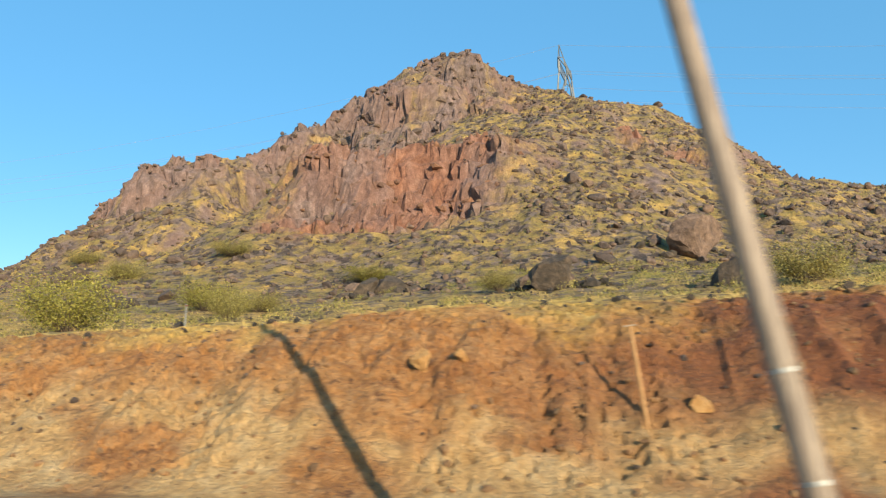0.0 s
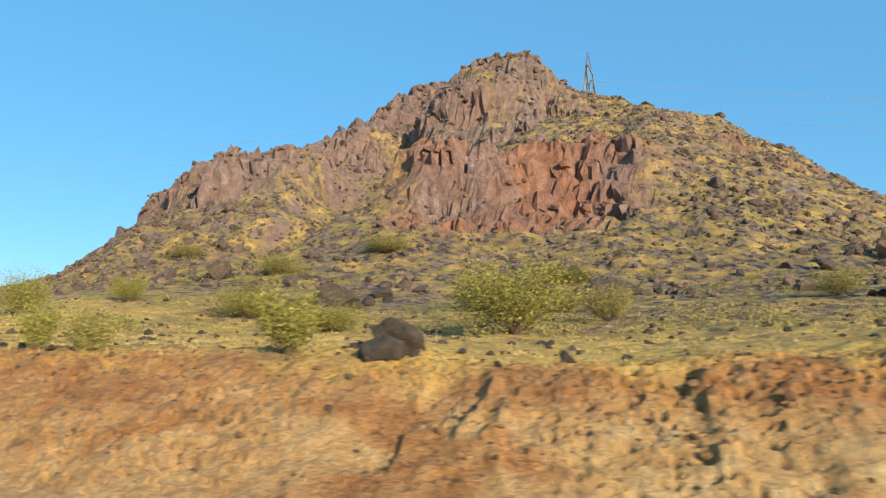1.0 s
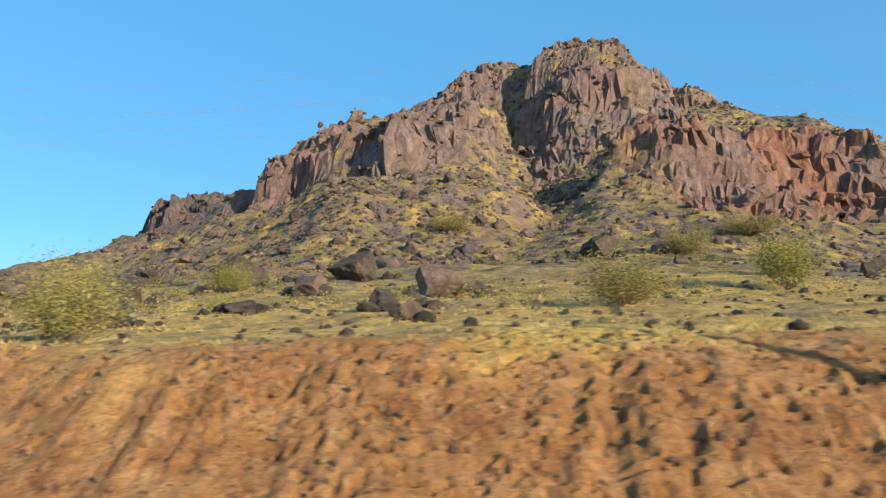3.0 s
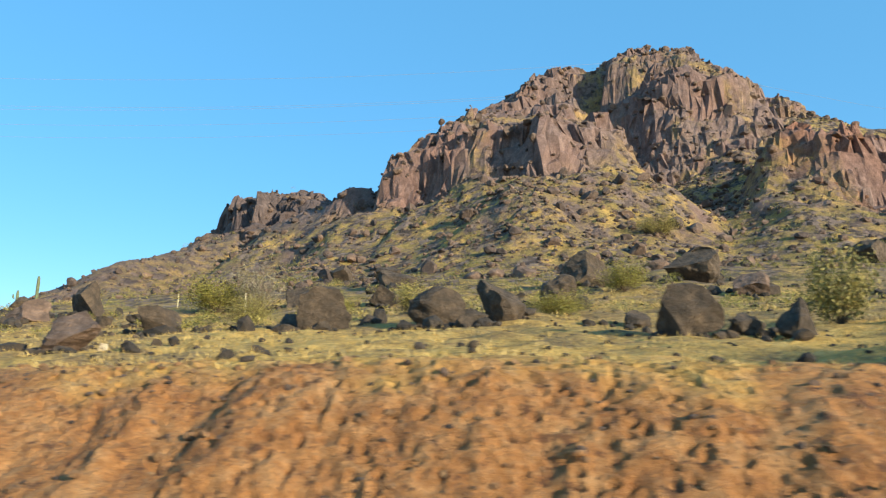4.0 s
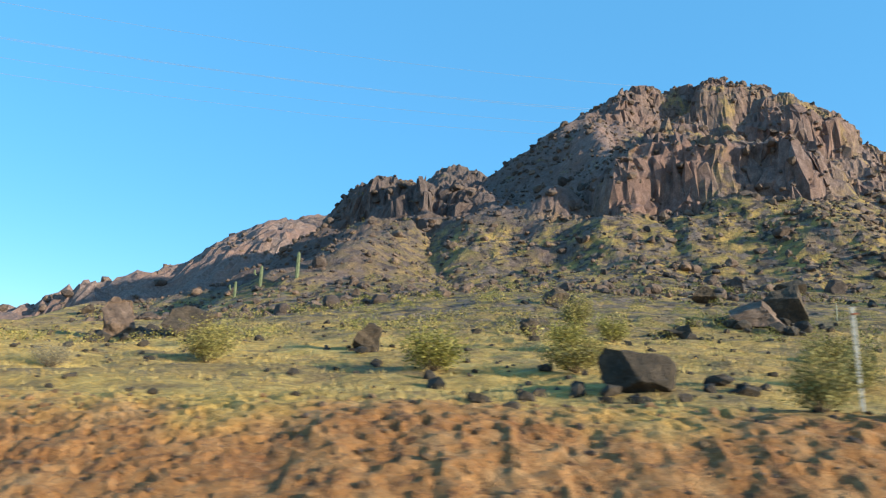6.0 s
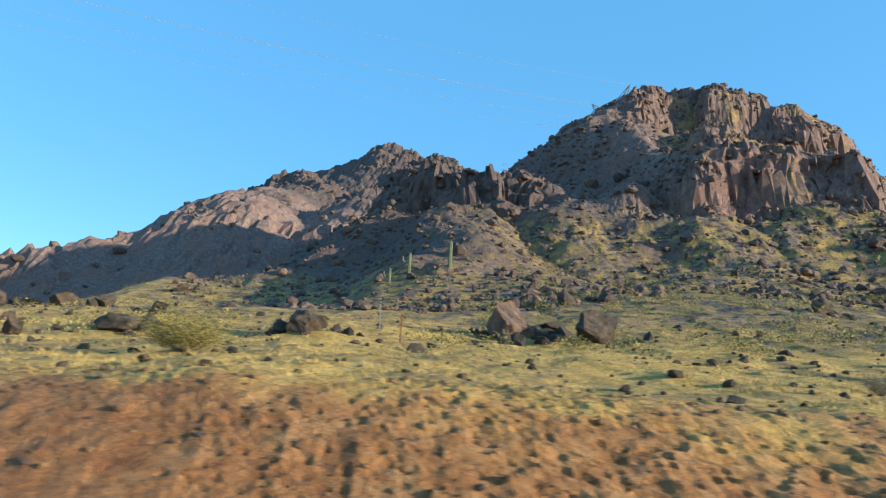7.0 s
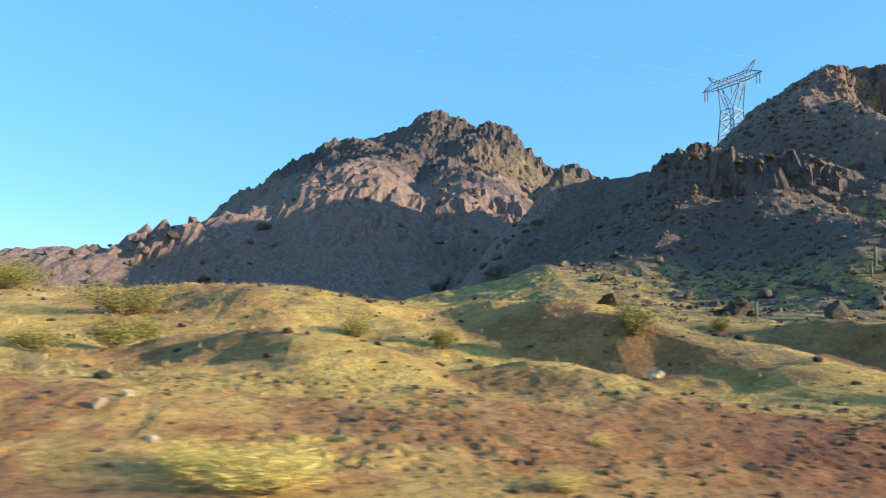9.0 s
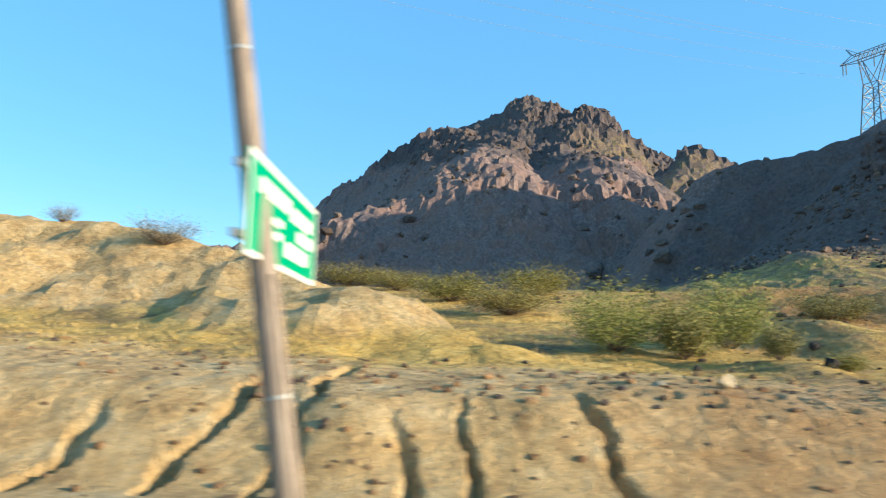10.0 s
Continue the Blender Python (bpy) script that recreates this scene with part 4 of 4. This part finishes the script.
half = rng.uniform(size=len(hx)) < 0.72
clumps("scrub", hx[half], hy[half], hz[half], rng.uniform(0.3, 1.0, half.sum()), 100, SHRUB, 81, "olive-green scrub dotted over the hillside", (0.15, 0.07))
clumps("yellow_scrub", hx[~half], hy[~half], hz[~half], rng.uniform(0.25, 0.6, (~half).sum()), 80, STRAW, 82, "straw-yellow bunches of grass on the hillside", (0.26, 0.05), 0.45)
ts, tn = rng.uniform(-30, 335, 62000), 34 * rng.uniform(size=62000) ** 1.1
tn = tn + np.interp(ts, CUT_AT, CUT_CREST) - 0.3
ok = (rng.uniform(size=len(ts)) < smooth(-0.75, 0.3, fbm(ts / 7, tn / 5, 3, 241))) & ((pale_mound(ts, tn) < 0.3) | (rng.uniform(size=len(ts)) < 0.3))
ts, tn = ts[ok], tn[ok]
tx, ty, tz = height_at(ts, tn)
clumps("dry_grass", tx, ty, tz - 0.02, rng.uniform(0.09, 0.21, len(tx)), 9, STRAW, 83, "low tufts of straw-coloured grass on the bench", (0.7, 0.15), 0.3, True)

# leafy scrub along the foot of the slope
ws, wn2 = rng.uniform(-40, 190, 520), rng.uniform(29, 74, 520)
ok = rng.uniform(size=len(ws)) < smooth(-0.5, 0.5, fbm(ws / 14, wn2 / 8, 2, 251))
wx, wy, wz = height_at(ws[ok], wn2[ok])
clumps("leafy_scrub", wx, wy, wz - 0.05, rng.uniform(0.4, 1.0, len(wx)), 420, TREE_LEAF, 84, "yellow-green bushes along the foot of the slope", (0.09, 0.042), 0.95)


# ---- boulders that stand out ----
PLACED = []


def boulders(seed, *rows):
    for k, row in enumerate(rows):
        PLACED.append(row)
        text = "large dark weathered boulder lying in dry grass" if row[2] > 1.9 else "brown rounded boulder half sunk in dry grass"
        boulder(*row, seed + k, ROCK if k % 7 == 3 or row[1] < 13 else BROWN_ROCK, text)


boulders(300,
    (54.1, 53.2, 4.14, 1.94), (28.3, 69.3, 4.35, 2.29), (5.3, 51.6, 3.61, 3.00), (-8.5, 81.7, 6.37, 5.17), (-5.9, 43.0, 1.82, 1.85),
    (33.8, 17.8, 1.62, 0.99), (52.4, 24.3, 1.31, 0.92), (61.9, 25.9, 1.95, 1.60), (67.7, 31.8, 1.98, 1.69), (61.7, 51.2, 1.90, 1.68),
    (92.3, 40.1, 3.38, 1.87), (30.9, 66.7, 3.17, 2.38), (100.7, 22.3, 1.83, 1.46), (91.6, 26.3, 1.75, 1.12),
    (114.9, 28.8, 2.20, 1.99), (117.3, 27.4, 2.35, 1.76), (98.1, 27.5, 1.81, 0.67), (89.3, 22.3, 1.07, 0.72), (108.6, 22.2, 2.10, 1.83),
)
boulders(320,
    (106.8, 22.7, 1.35, 0.80), (105.5, 21.9, 1.44, 1.46), (102.9, 51.9, 4.44, 2.80), (101.5, 41.5, 2.35, 1.69), (110.8, 48.5, 4.30, 2.95),
    (109.4, 29.2, 1.15, 0.84), (148.1, 44.5, 2.82, 2.84), (132.2, 31.3, 2.41, 1.54), (81.4, 67.0, 3.77, 2.48), (147.9, 58.9, 2.18, 1.63),
    (127.5, 20.4, 2.57, 1.46), (122.7, 29.3, 2.74, 2.21), (112.8, 38.7, 2.21, 2.03),
    (115.9, 25.3, 0.81, 0.56), (123.7, 41.6, 2.14, 1.61), (136.7, 64.8, 2.95, 2.07), (131.0, 44.2, 1.99, 1.67), (150.8, 42.6, 3.90, 1.65),
)
boulders(340,
    (139.5, 24.0, 0.88, 0.78), (129.3, 59.6, 2.64, 1.85), (137.8, 37.4, 1.65, 0.86), (158.4, 12.0, 1.76, 1.06),
    (160.0, 12.3, 0.90, 0.87), (127.3, 55.7, 3.66, 1.79), (140.2, 37.4, 1.22, 0.80),
    (164.3, 16.8, 1.84, 1.10), (172.2, 28.1, 1.29, 1.31), (165.4, 33.7, 1.12, 1.05), (189.1, 40.9, 3.23, 2.42),
    (157.3, 36.7, 1.88, 1.01), (161.9, 51.9, 2.31, 1.30), (162.0, 18.0, 0.78, 0.30), (184.4, 39.4, 2.94, 2.11), (221.6, 39.5, 2.10, 1.23),
)
boulders(360,
    (221.9, 46.9, 1.85, 1.59), (207.8, 31.7, 2.19, 0.92), (210.2, 28.5, 0.87, 0.83), (215.1, 37.5, 0.98, 0.63), (210.7, 45.8, 1.42, 0.78),
    (186.1, 42.8, 2.01, 0.91), (212.6, 28.8, 1.54, 1.04), (217.2, 19.7, 1.04, 0.62), (215.0, 48.1, 1.52, 0.91),
    (199.6, 31.6, 2.03, 1.12), (222.8, 79.3, 1.51, 0.91), (224.0, 90.8, 1.73, 1.19), (229.4, 72.4, 3.90, 2.90), (225.7, 53.4, 2.20, 1.70),
)
# broken rock round the boulders
many = np.array([row for row in PLACED for _ in range(int(4 + 5 * min(row[2], 2.5)))])
turn, reach = rng.uniform(0, 2 * math.pi, len(many)), rng.uniform(0.45, 1.5, len(many))
qx, qy, qz = height_at(many[:, 0] + 0.9 * many[:, 2] * reach * np.cos(turn), many[:, 1] + 0.6 * many[:, 2] * reach * np.sin(turn))
strew("boulder_rubble", qx, qy, qz, np.clip(0.10 * many[:, 2] * np.exp(rng.normal(0, 0.5, len(many))), 0.06, 0.7), 1, BROWN_ROCK, 19, "dark broken stones lying round the boulders", "stones")
PALE_ROCK = rock_material("pale_rock", [(0.25, (0.40, 0.33, 0.22)), (0.5, (0.62, 0.53, 0.38)), (0.75, (0.75, 0.68, 0.52))], 3.0)
ORANGE_ROCK = rock_material("orange_rock", [(0.25, (0.38, 0.20, 0.07)), (0.5, (0.58, 0.33, 0.12)), (0.75, (0.66, 0.44, 0.20))], 3.0)
for k, row in enumerate((
    (243.4, 23.9, 0.64, 0.37), (237.6, 17.3, 0.52, 0.25), (275.7, 12.3, 0.37, 0.26), (276.8, 12.1, 0.28, 0.09), (256.8, 13.1, 0.31, 0.20), (255.5, 11.8, 0.22, 0.12),
    (256.6, 13.8, 0.24, 0.14), (126.5, 20.3, 0.40, 0.33), (112.2, 18.0, 0.68, 0.26), (274.2, 9.6, 0.15, 0.13),
)):
    boulder(*row, 400 + k, PALE_ROCK, "pale cream rock lying on bare earth", name="pale_rock")
for k, row in enumerate((
    (4.2, 15.2, 0.50, 0.54), (3.3, 15.3, 0.33, 0.33), (127.2, 10.9, 0.29, 0.37), (121.6, 11.0, 0.33, 0.25), (242.1, 12.9, 0.37, 0.24), (-1.5, 15.1, 0.50, 0.34),
)):
    boulder(*row, 420 + k, ORANGE_ROCK, "orange-tan rock stuck in the earth bank", name="orange_rock")


# ---- posts and poles ----
def box(bm, a, b, w, d=None):
    """A square bar from a to b."""
    a, b = Vector(a), Vector(b)
    q = (b - a).to_track_quat("Z", "Y").to_matrix().to_4x4()
    m = Matrix.Translation((a + b) / 2) @ q @ Matrix.Diagonal((w, d or w, (b - a).length, 1))
    bmesh.ops.create_cube(bm, size=1, matrix=m)


def stand(s, n, name, lift=0.0):
    x, y, z = height_at(s, n)
    return empty(name, pose(float(x[0]), float(y[0]), float(z[0]) + lift, 0, 0, -math.degrees(float(np.interp(s, road_s, road_turn)))))


def fence_post(s, n, high, mat, label, lean=0.0):
    ob = stand(s, n, "fence_post", -0.05)
    bm = bmesh.new()
    top = (-lean * high, 0, high)
    box(bm, (0, 0, 0), top, 0.016, 0.07)
    box(bm, (0, 0.014, 0), (top[0], 0.014, high), 0.055, 0.014)
    for k in range(9):
        t = 0.25 + 0.08 * k
        box(bm, (top[0] * t - 0.02, -0.03, high * t), (top[0] * t + 0.02, -0.03, high * t), 0.018)
    part("shaft", bm, mat, ob)
    bm = bmesh.new()
    box(bm, (top[0] * 0.93 - 0.035, -0.03, high * 0.93), (top[0] * 0.93 + 0.09, -0.03, high * 0.94), 0.03)
    part("wire_clip", bm, RUST, ob)
    return tagged(ob, label, "post", "fence posts")


CREAM = plain("faded_paint", (0.62, 0.55, 0.36), 0.7, 0, 0.2)
fence_post(156.3, 13.8, 1.65, RUST, "rusty red steel fence post standing in grass", 0.09)
fence_post(161.0, 13.7, 1.9, STEEL, "pale grey steel fence post beside boulders", 0.03)
fence_post(138.8, 17.2, 1.6, CREAM, "faded cream fence post standing in straw grass", 0.06)
fence_post(15.5, 22.5, 0.9, STEEL, "short grey steel post on the bench")
fence_post(132.4, 40.0, 1.6, CREAM, "cream painted post on the stony slope", 0.04)
fence_post(142.8, 47.8, 1.2, CREAM, "short cream post on the stony slope")
fence_post(195.5, 33.2, 1.35, RUST, "dark rusty post standing in pale grass")
fence_post(196.5, 35.9, 1.5, STEEL, "grey steel post on the grassy rise", 0.05)


def wooden_stake(s, n, high, lean):
    ob = stand(s, n, "wooden_stake", -0.1)
    bm = bmesh.new()
    box(bm, (0, 0, 0), (-lean * high, 0.1 * high, high), 0.07, 0.05)
    part("shaft", bm, plain("raw_timber", (0.36, 0.20, 0.08), 0.8, 0, 0.2), ob)
    bm = bmesh.new()
    box(bm, (-lean * high - 0.12, 0.1 * high, high), (-lean * high + 0.12, 0.1 * high, high + 0.03), 0.05, 0.03)
    part("cap", bm, WOOD, ob)
    return tagged(ob, "orange-brown wooden stake driven into the earth bank", "stake")


wooden_stake(-0.5, 14.7, 1.95, 0.12)


def road_marker(s, n, high):
    ob = stand(s, n, "road_marker", -0.05)
    bm = bmesh.new()
    box(bm, (0, 0, 0), (-0.2, 0, high), 0.10, 0.02)
    bmesh.ops.bevel(bm, geom=bm.edges, offset=0.006, segments=1, affect="EDGES")
    part("blade", bm, WHITE, ob)
    bm = bmesh.new()
    box(bm, (-0.157, -0.014, high - 0.22), (-0.184, -0.014, high - 0.08), 0.08, 0.006)
    part("reflector", bm, CREAM, ob)
    return tagged(ob, "white flexible road edge marker on the shoulder", "marker")


road_marker(262.72, 7.8, 1.02)
YELLOW = plain("yellow_plastic", (0.80, 0.48, 0.01), 0.45, 0, 0.08)


def yellow_post(s, n, high):
    """A flexible yellow post at the edge of the lane."""
    x, y = road_xy(np.array([s]), np.array([n]))
    ob = empty("delineator_post", pose(float(x[0]), float(y[0]), -1.56, 0, 0, -math.degrees(float(np.interp(s, road_s, road_turn)))))
    bm = bmesh.new()
    tube(bm, [(0, 0, 0), (0, 0, 0.03)], [0.08, 0.07], 14)
    part("base", bm, RUST, ob, "dark rubber base")
    bm = bmesh.new()
    tube(bm, [(0, 0, 0.03), (-0.21, 0, high * 0.5), (-0.42, 0, high - 0.03), (-0.43, 0, high)], [0.016, 0.015, 0.014, 0.008], 12)
    part("tube", bm, YELLOW, ob)
    return tagged(ob, "bright yellow flexible delineator post beside the lane", "post")


yellow_post(224.52, 2.25, 1.54)


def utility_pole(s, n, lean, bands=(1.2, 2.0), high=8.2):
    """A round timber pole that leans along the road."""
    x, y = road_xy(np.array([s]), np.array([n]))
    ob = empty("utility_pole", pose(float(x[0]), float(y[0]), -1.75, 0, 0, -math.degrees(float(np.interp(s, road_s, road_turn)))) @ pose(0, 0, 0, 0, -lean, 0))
    bm = bmesh.new()
    zs = np.linspace(0, high, 14)
    pts = [(0, 0, z) for z in zs]
    tube(bm, pts, [0.125 - 0.035 * z / high for z in zs], 14)
    for f in bm.faces:
        f.smooth = True
    part("shaft", bm, POLE_WOOD, ob)
    for z in bands:
        bm = bmesh.new()
        w = 0.129 - 0.035 * z / high
        tube(bm, [(0, 0, z), (0, 0, z + 0.035)], [w, w], 14)
        part("band", bm, STEEL, ob, "thin galvanised steel band")
    bm = bmesh.new()
    tube(bm, [(0.085, -0.085, 0.1), (0.08, -0.08, 2.4)], [0.018, 0.018], 6)
    part("ground_wire_cover", bm, WOOD, ob)
    return tagged(ob, "weathered brown timber utility pole leaning beside the road", "pole", "roadside poles")


def pole_material():
    m, nt, sh = material("pole_timber")
    grain = noise_node(nt, 7.0, 6, 0.7, (3, 3, 0.15))
    nt.links.new(ramp(nt, grain, [(0.3, (0.10, 0.072, 0.052)), (0.5, (0.23, 0.17, 0.125)), (0.7, (0.38, 0.30, 0.22))]), sh.inputs["Base Color"])
    sh.inputs["Roughness"].default_value = 0.55
    relief(nt, sh, grain, 0.4, 0.02)
    return m


POLE_WOOD = pole_material()
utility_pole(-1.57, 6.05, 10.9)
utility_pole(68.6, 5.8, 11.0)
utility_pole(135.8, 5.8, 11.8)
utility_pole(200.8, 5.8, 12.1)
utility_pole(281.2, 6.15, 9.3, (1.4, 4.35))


def place_sign(s, near, far, low, top):
    """A green place sign that faces the traffic, fixed to the pole at its near end."""
    n0 = near
    x, y = road_xy(np.array([s]), np.array([n0]))
    h = float(np.interp(s, road_s, road_turn))
    # local x runs away from the road, local z up, the face looks back along the road
    turn = Matrix(((math.sin(h), -math.cos(h), 0, 0), (math.cos(h), math.sin(h), 0, 0), (0, 0, 1, 0), (0, 0, 0, 1)))
    ob = empty("place_sign", Matrix.Translation((float(x[0]), float(y[0]), low)) @ turn)
    w, t = far - near, top - low

    def plate(x0, z0, x1, z1, y0, thick):
        bm = bmesh.new()
        bmesh.ops.create_cube(bm, size=1, matrix=Matrix.Translation(((x0 + x1) / 2, y0, (z0 + z1) / 2)) @ Matrix.Diagonal((x1 - x0, thick, z1 - z0, 1)))
        return bm
    part("panel", plate(0, 0, w, t, 0, 0.02), GREEN, ob)
    e = 0.045
    for x0, z0, x1, z1 in ((0, t - e, w, t), (0, 0, w, e), (0, e, e, t - e), (w - e, e, w, t - e)):
        part("border", plate(x0, z0, x1, z1, -0.012, 0.006), WHITE, ob, "white reflective border")
    for x0, z0, x1, z1 in ((0.12, 0.66, 0.52, 0.82), (0.55, 0.62, 0.90, 0.78), (0.66, 0.42, 0.93, 0.56), (0.30, 0.44, 0.42, 0.52), (0.32, 0.30, 0.42, 0.38), (0.48, 0.18, 0.84, 0.35)):
        part("letter_bar", plate(w * x0, t * z0, w * x1, t * z1, -0.012, 0.005), WHITE, ob, "white bar of lettering")
    for z in (0.15, t - 0.15):
        bm = bmesh.new()
        box(bm, (-0.12, 0.05, z), (w * 0.96, 0.05, z), 0.05, 0.06)
        part("bracket", bm, STEEL, ob, "galvanised steel bracket")
    return tagged(ob, "green road sign with white lettering fixed to a timber pole", "sign")


place_sign(281.62, 5.62, 8.35, 0.74, 1.58)


# ---- pylon and its cables ----
PYLON = Vector((-12.0, 223.0, 58.8))
ARM = Vector((-0.12, -0.99, 0)).normalized()


def pylon():
    ob = empty("transmission_tower", Matrix.Translation(PYLON) @ Matrix(((ARM.x, -ARM.y, 0, 0), (ARM.y, ARM.x, 0, 0), (0, 0, 1, 0), (0, 0, 0, 1))))
    waist, foot, arm, wz = 2.5, 4.8, 41.0, 31.5
    corners = [(1, 1), (-1, 1), (-1, -1), (1, -1)]

    def ring(t):
        w = foot + (waist - foot) * t
        return [Vector((a * w, b * w, wz * t)) for a, b in corners]
    for a, b in corners:
        bm = bmesh.new()
        box(bm, (a * foot, b * foot, -4), (a * waist, b * waist, wz), 0.34)
        part("leg", bm, LATTICE, ob)
    levels = [ring(t) for t in (0.0, 0.28, 0.52, 0.72, 0.88, 1.0)]
    for lo, hi in zip(levels[:-1], levels[1:]):
        for k in range(4):
            bm = bmesh.new()
            box(bm, lo[k], hi[(k + 1) % 4], 0.17)
            box(bm, lo[(k + 1) % 4], hi[k], 0.17)
            box(bm, hi[k], hi[(k + 1) % 4], 0.17)
            part("cross_brace", bm, LATTICE, ob)
    for side in (1, -1):
        for b in (1, -1):
            bm = bmesh.new()
            box(bm, (side * waist, b * waist, wz), (side * 4.6, b * 1.1, arm), 0.28)
            box(bm, (0, b * waist, wz), (side * 4.6, b * 1.1, arm), 0.22)
            for k in range(3):
                t = 0.3 + 0.25 * k
                box(bm, (side * (waist + (4.6 - waist) * t), b, wz + (arm - wz) * t), (side * (4.6 * (t + 0.18)), b, wz + (arm - wz) * (t + 0.18)), 0.14)
            part("fork_arm", bm, LATTICE, ob)
    for b in (1, -1):
        bm = bmesh.new()
        box(bm, (-12, 0, arm + 0.6), (-6.5, b * 1.1, arm), 0.22)
        box(bm, (-6.5, b * 1.1, arm), (6.5, b * 1.1, arm), 0.24)
        box(bm, (6.5, b * 1.1, arm), (12, 0, arm + 0.6), 0.22)
        box(bm, (-12, 0, arm + 0.6), (-7.2, b * 0.8, arm + 2.4), 0.18)
        box(bm, (-7.2, b * 0.8, arm + 2.4), (7.2, b * 0.8, arm + 2.4), 0.2)
        box(bm, (7.2, b * 0.8, arm + 2.4), (12, 0, arm + 0.6), 0.18)
        for k in range(9):
            u = -6.4 + 1.6 * k
            box(bm, (u, b, arm), (u + 0.8, b * 0.85, arm + 2.4), 0.13)
            box(bm, (u + 0.8, b * 0.85, arm + 2.4), (min(u + 1.6, 7.2), b, arm), 0.13)
        part("crossarm", bm, LATTICE, ob)
    for side in (1, -1):
        bm = bmesh.new()
        for b in (1, -1):
            box(bm, (side * 7.2, b * 0.8, arm + 2.4), (side * 9.6, 0, arm + 5.6), 0.2)
            box(bm, (side * 4.8, b * 0.8, arm + 2.4), (side * 9.6, 0, arm + 5.6), 0.16)
        part("earth_wire_peak", bm, LATTICE, ob)
    for u in (-11, -9.8, 0, 9.8, 11):
        bm = bmesh.new()
        z0 = arm + (0.3 if abs(u) > 5 else 0)
        tube(bm, [(u, 0, z0), (u, 0, z0 - 3.6)], [0.16, 0.16], 6)
        for k in range(7):
            tube(bm, [(u, 0, z0 - 0.5 - 0.42 * k), (u, 0, z0 - 0.62 - 0.42 * k)], [0.24, 0.24], 6)
        part("insulator", bm, LATTICE, ob, "string of insulator discs")
    return tagged(ob, "grey steel lattice transmission tower behind the ridge", "tower")


pylon()
ACROSS = Vector((-ARM.y, ARM.x, 0))
CABLE = plain("bright_cable", (0.75, 0.75, 0.75), 0.35, 0.7, 0.05)
for u, z in ((-10.5, 37.0), (0, 36.8), (10.5, 37.0), (-9.6, 46.5), (9.6, 46.5)):
    bm = bmesh.new()
    a = PYLON + ARM * u + Vector((0, 0, z))
    for way in (-1, 1):
        b = a + ACROSS * way * 380 + Vector((0, 0, -4 if way < 0 else -30))
        pts = []
        for k in range(25):
            t = k / 24
            pts.append(a.lerp(b, t) - Vector((0, 0, 4 * 11 * t * (1 - t))))
        tube(bm, pts, [0.035] * 25, 4)
    tagged(part("power_cable", bm, CABLE), "thin bright overhead power cable strung from the tower", "cable", "power cables")


# ---- cacti ----
CACTUS = plain("cactus_skin", (0.12, 0.14, 0.07), 0.8, 0, 0.3, 3.0)


def saguaro(s, n, high, arms, seed):
    r = np.random.default_rng(seed)
    ob = stand(s, n, "saguaro_cactus", -0.1)

    def ribbed(points, width):
        bm = bmesh.new()
        sides = 16
        rings = []
        for i, (p, w) in enumerate(zip(points, width)):
            rings.append([bm.verts.new(Vector(p) + Vector((math.cos(2 * math.pi * k / sides), math.sin(2 * math.pi * k / sides), 0)) * w * (1 if k % 2 else 0.82)) for k in range(sides)])
        for a, b in zip(rings[:-1], rings[1:]):
            for k in range(sides):
                bm.faces.new((a[k], a[(k + 1) % sides], b[(k + 1) % sides], b[k]))
        bm.faces.new(rings[-1])
        return bm
    w = 0.055 * high + 0.05
    part("trunk", ribbed([(0, 0, high * t) for t in (0, 0.3, 0.7, 0.92, 0.98, 1.0)], [w * 0.85, w, w, w * 0.85, w * 0.5, w * 0.1]), CACTUS, ob)
    for k in range(arms):
        z, side, l = high * r.uniform(0.4, 0.55), 1 if k % 2 else -1, high * r.uniform(0.25, 0.4)
        pts = [(side * w * 0.5, 0, z), (side * w * 3, 0, z + 0.05), (side * w * 4, 0, z + 0.3), (side * w * 4, 0, z + l), (side * w * 4, 0, z + l + 0.1)]
        part("arm", ribbed(pts, [w * 0.5, w * 0.6, w * 0.65, w * 0.55, w * 0.1]), CACTUS, ob)
    return tagged(ob, "slender dark green saguaro cactus on the slope", "cactus", "cacti")


for k, row in enumerate(((189.6, 77.0, 2.9, 0), (194.3, 77.9, 2.4, 1), (225.0, 52.0, 1.3, 0), (196.5, 76.0, 1.8, 1))):
    saguaro(*row, 600 + k)
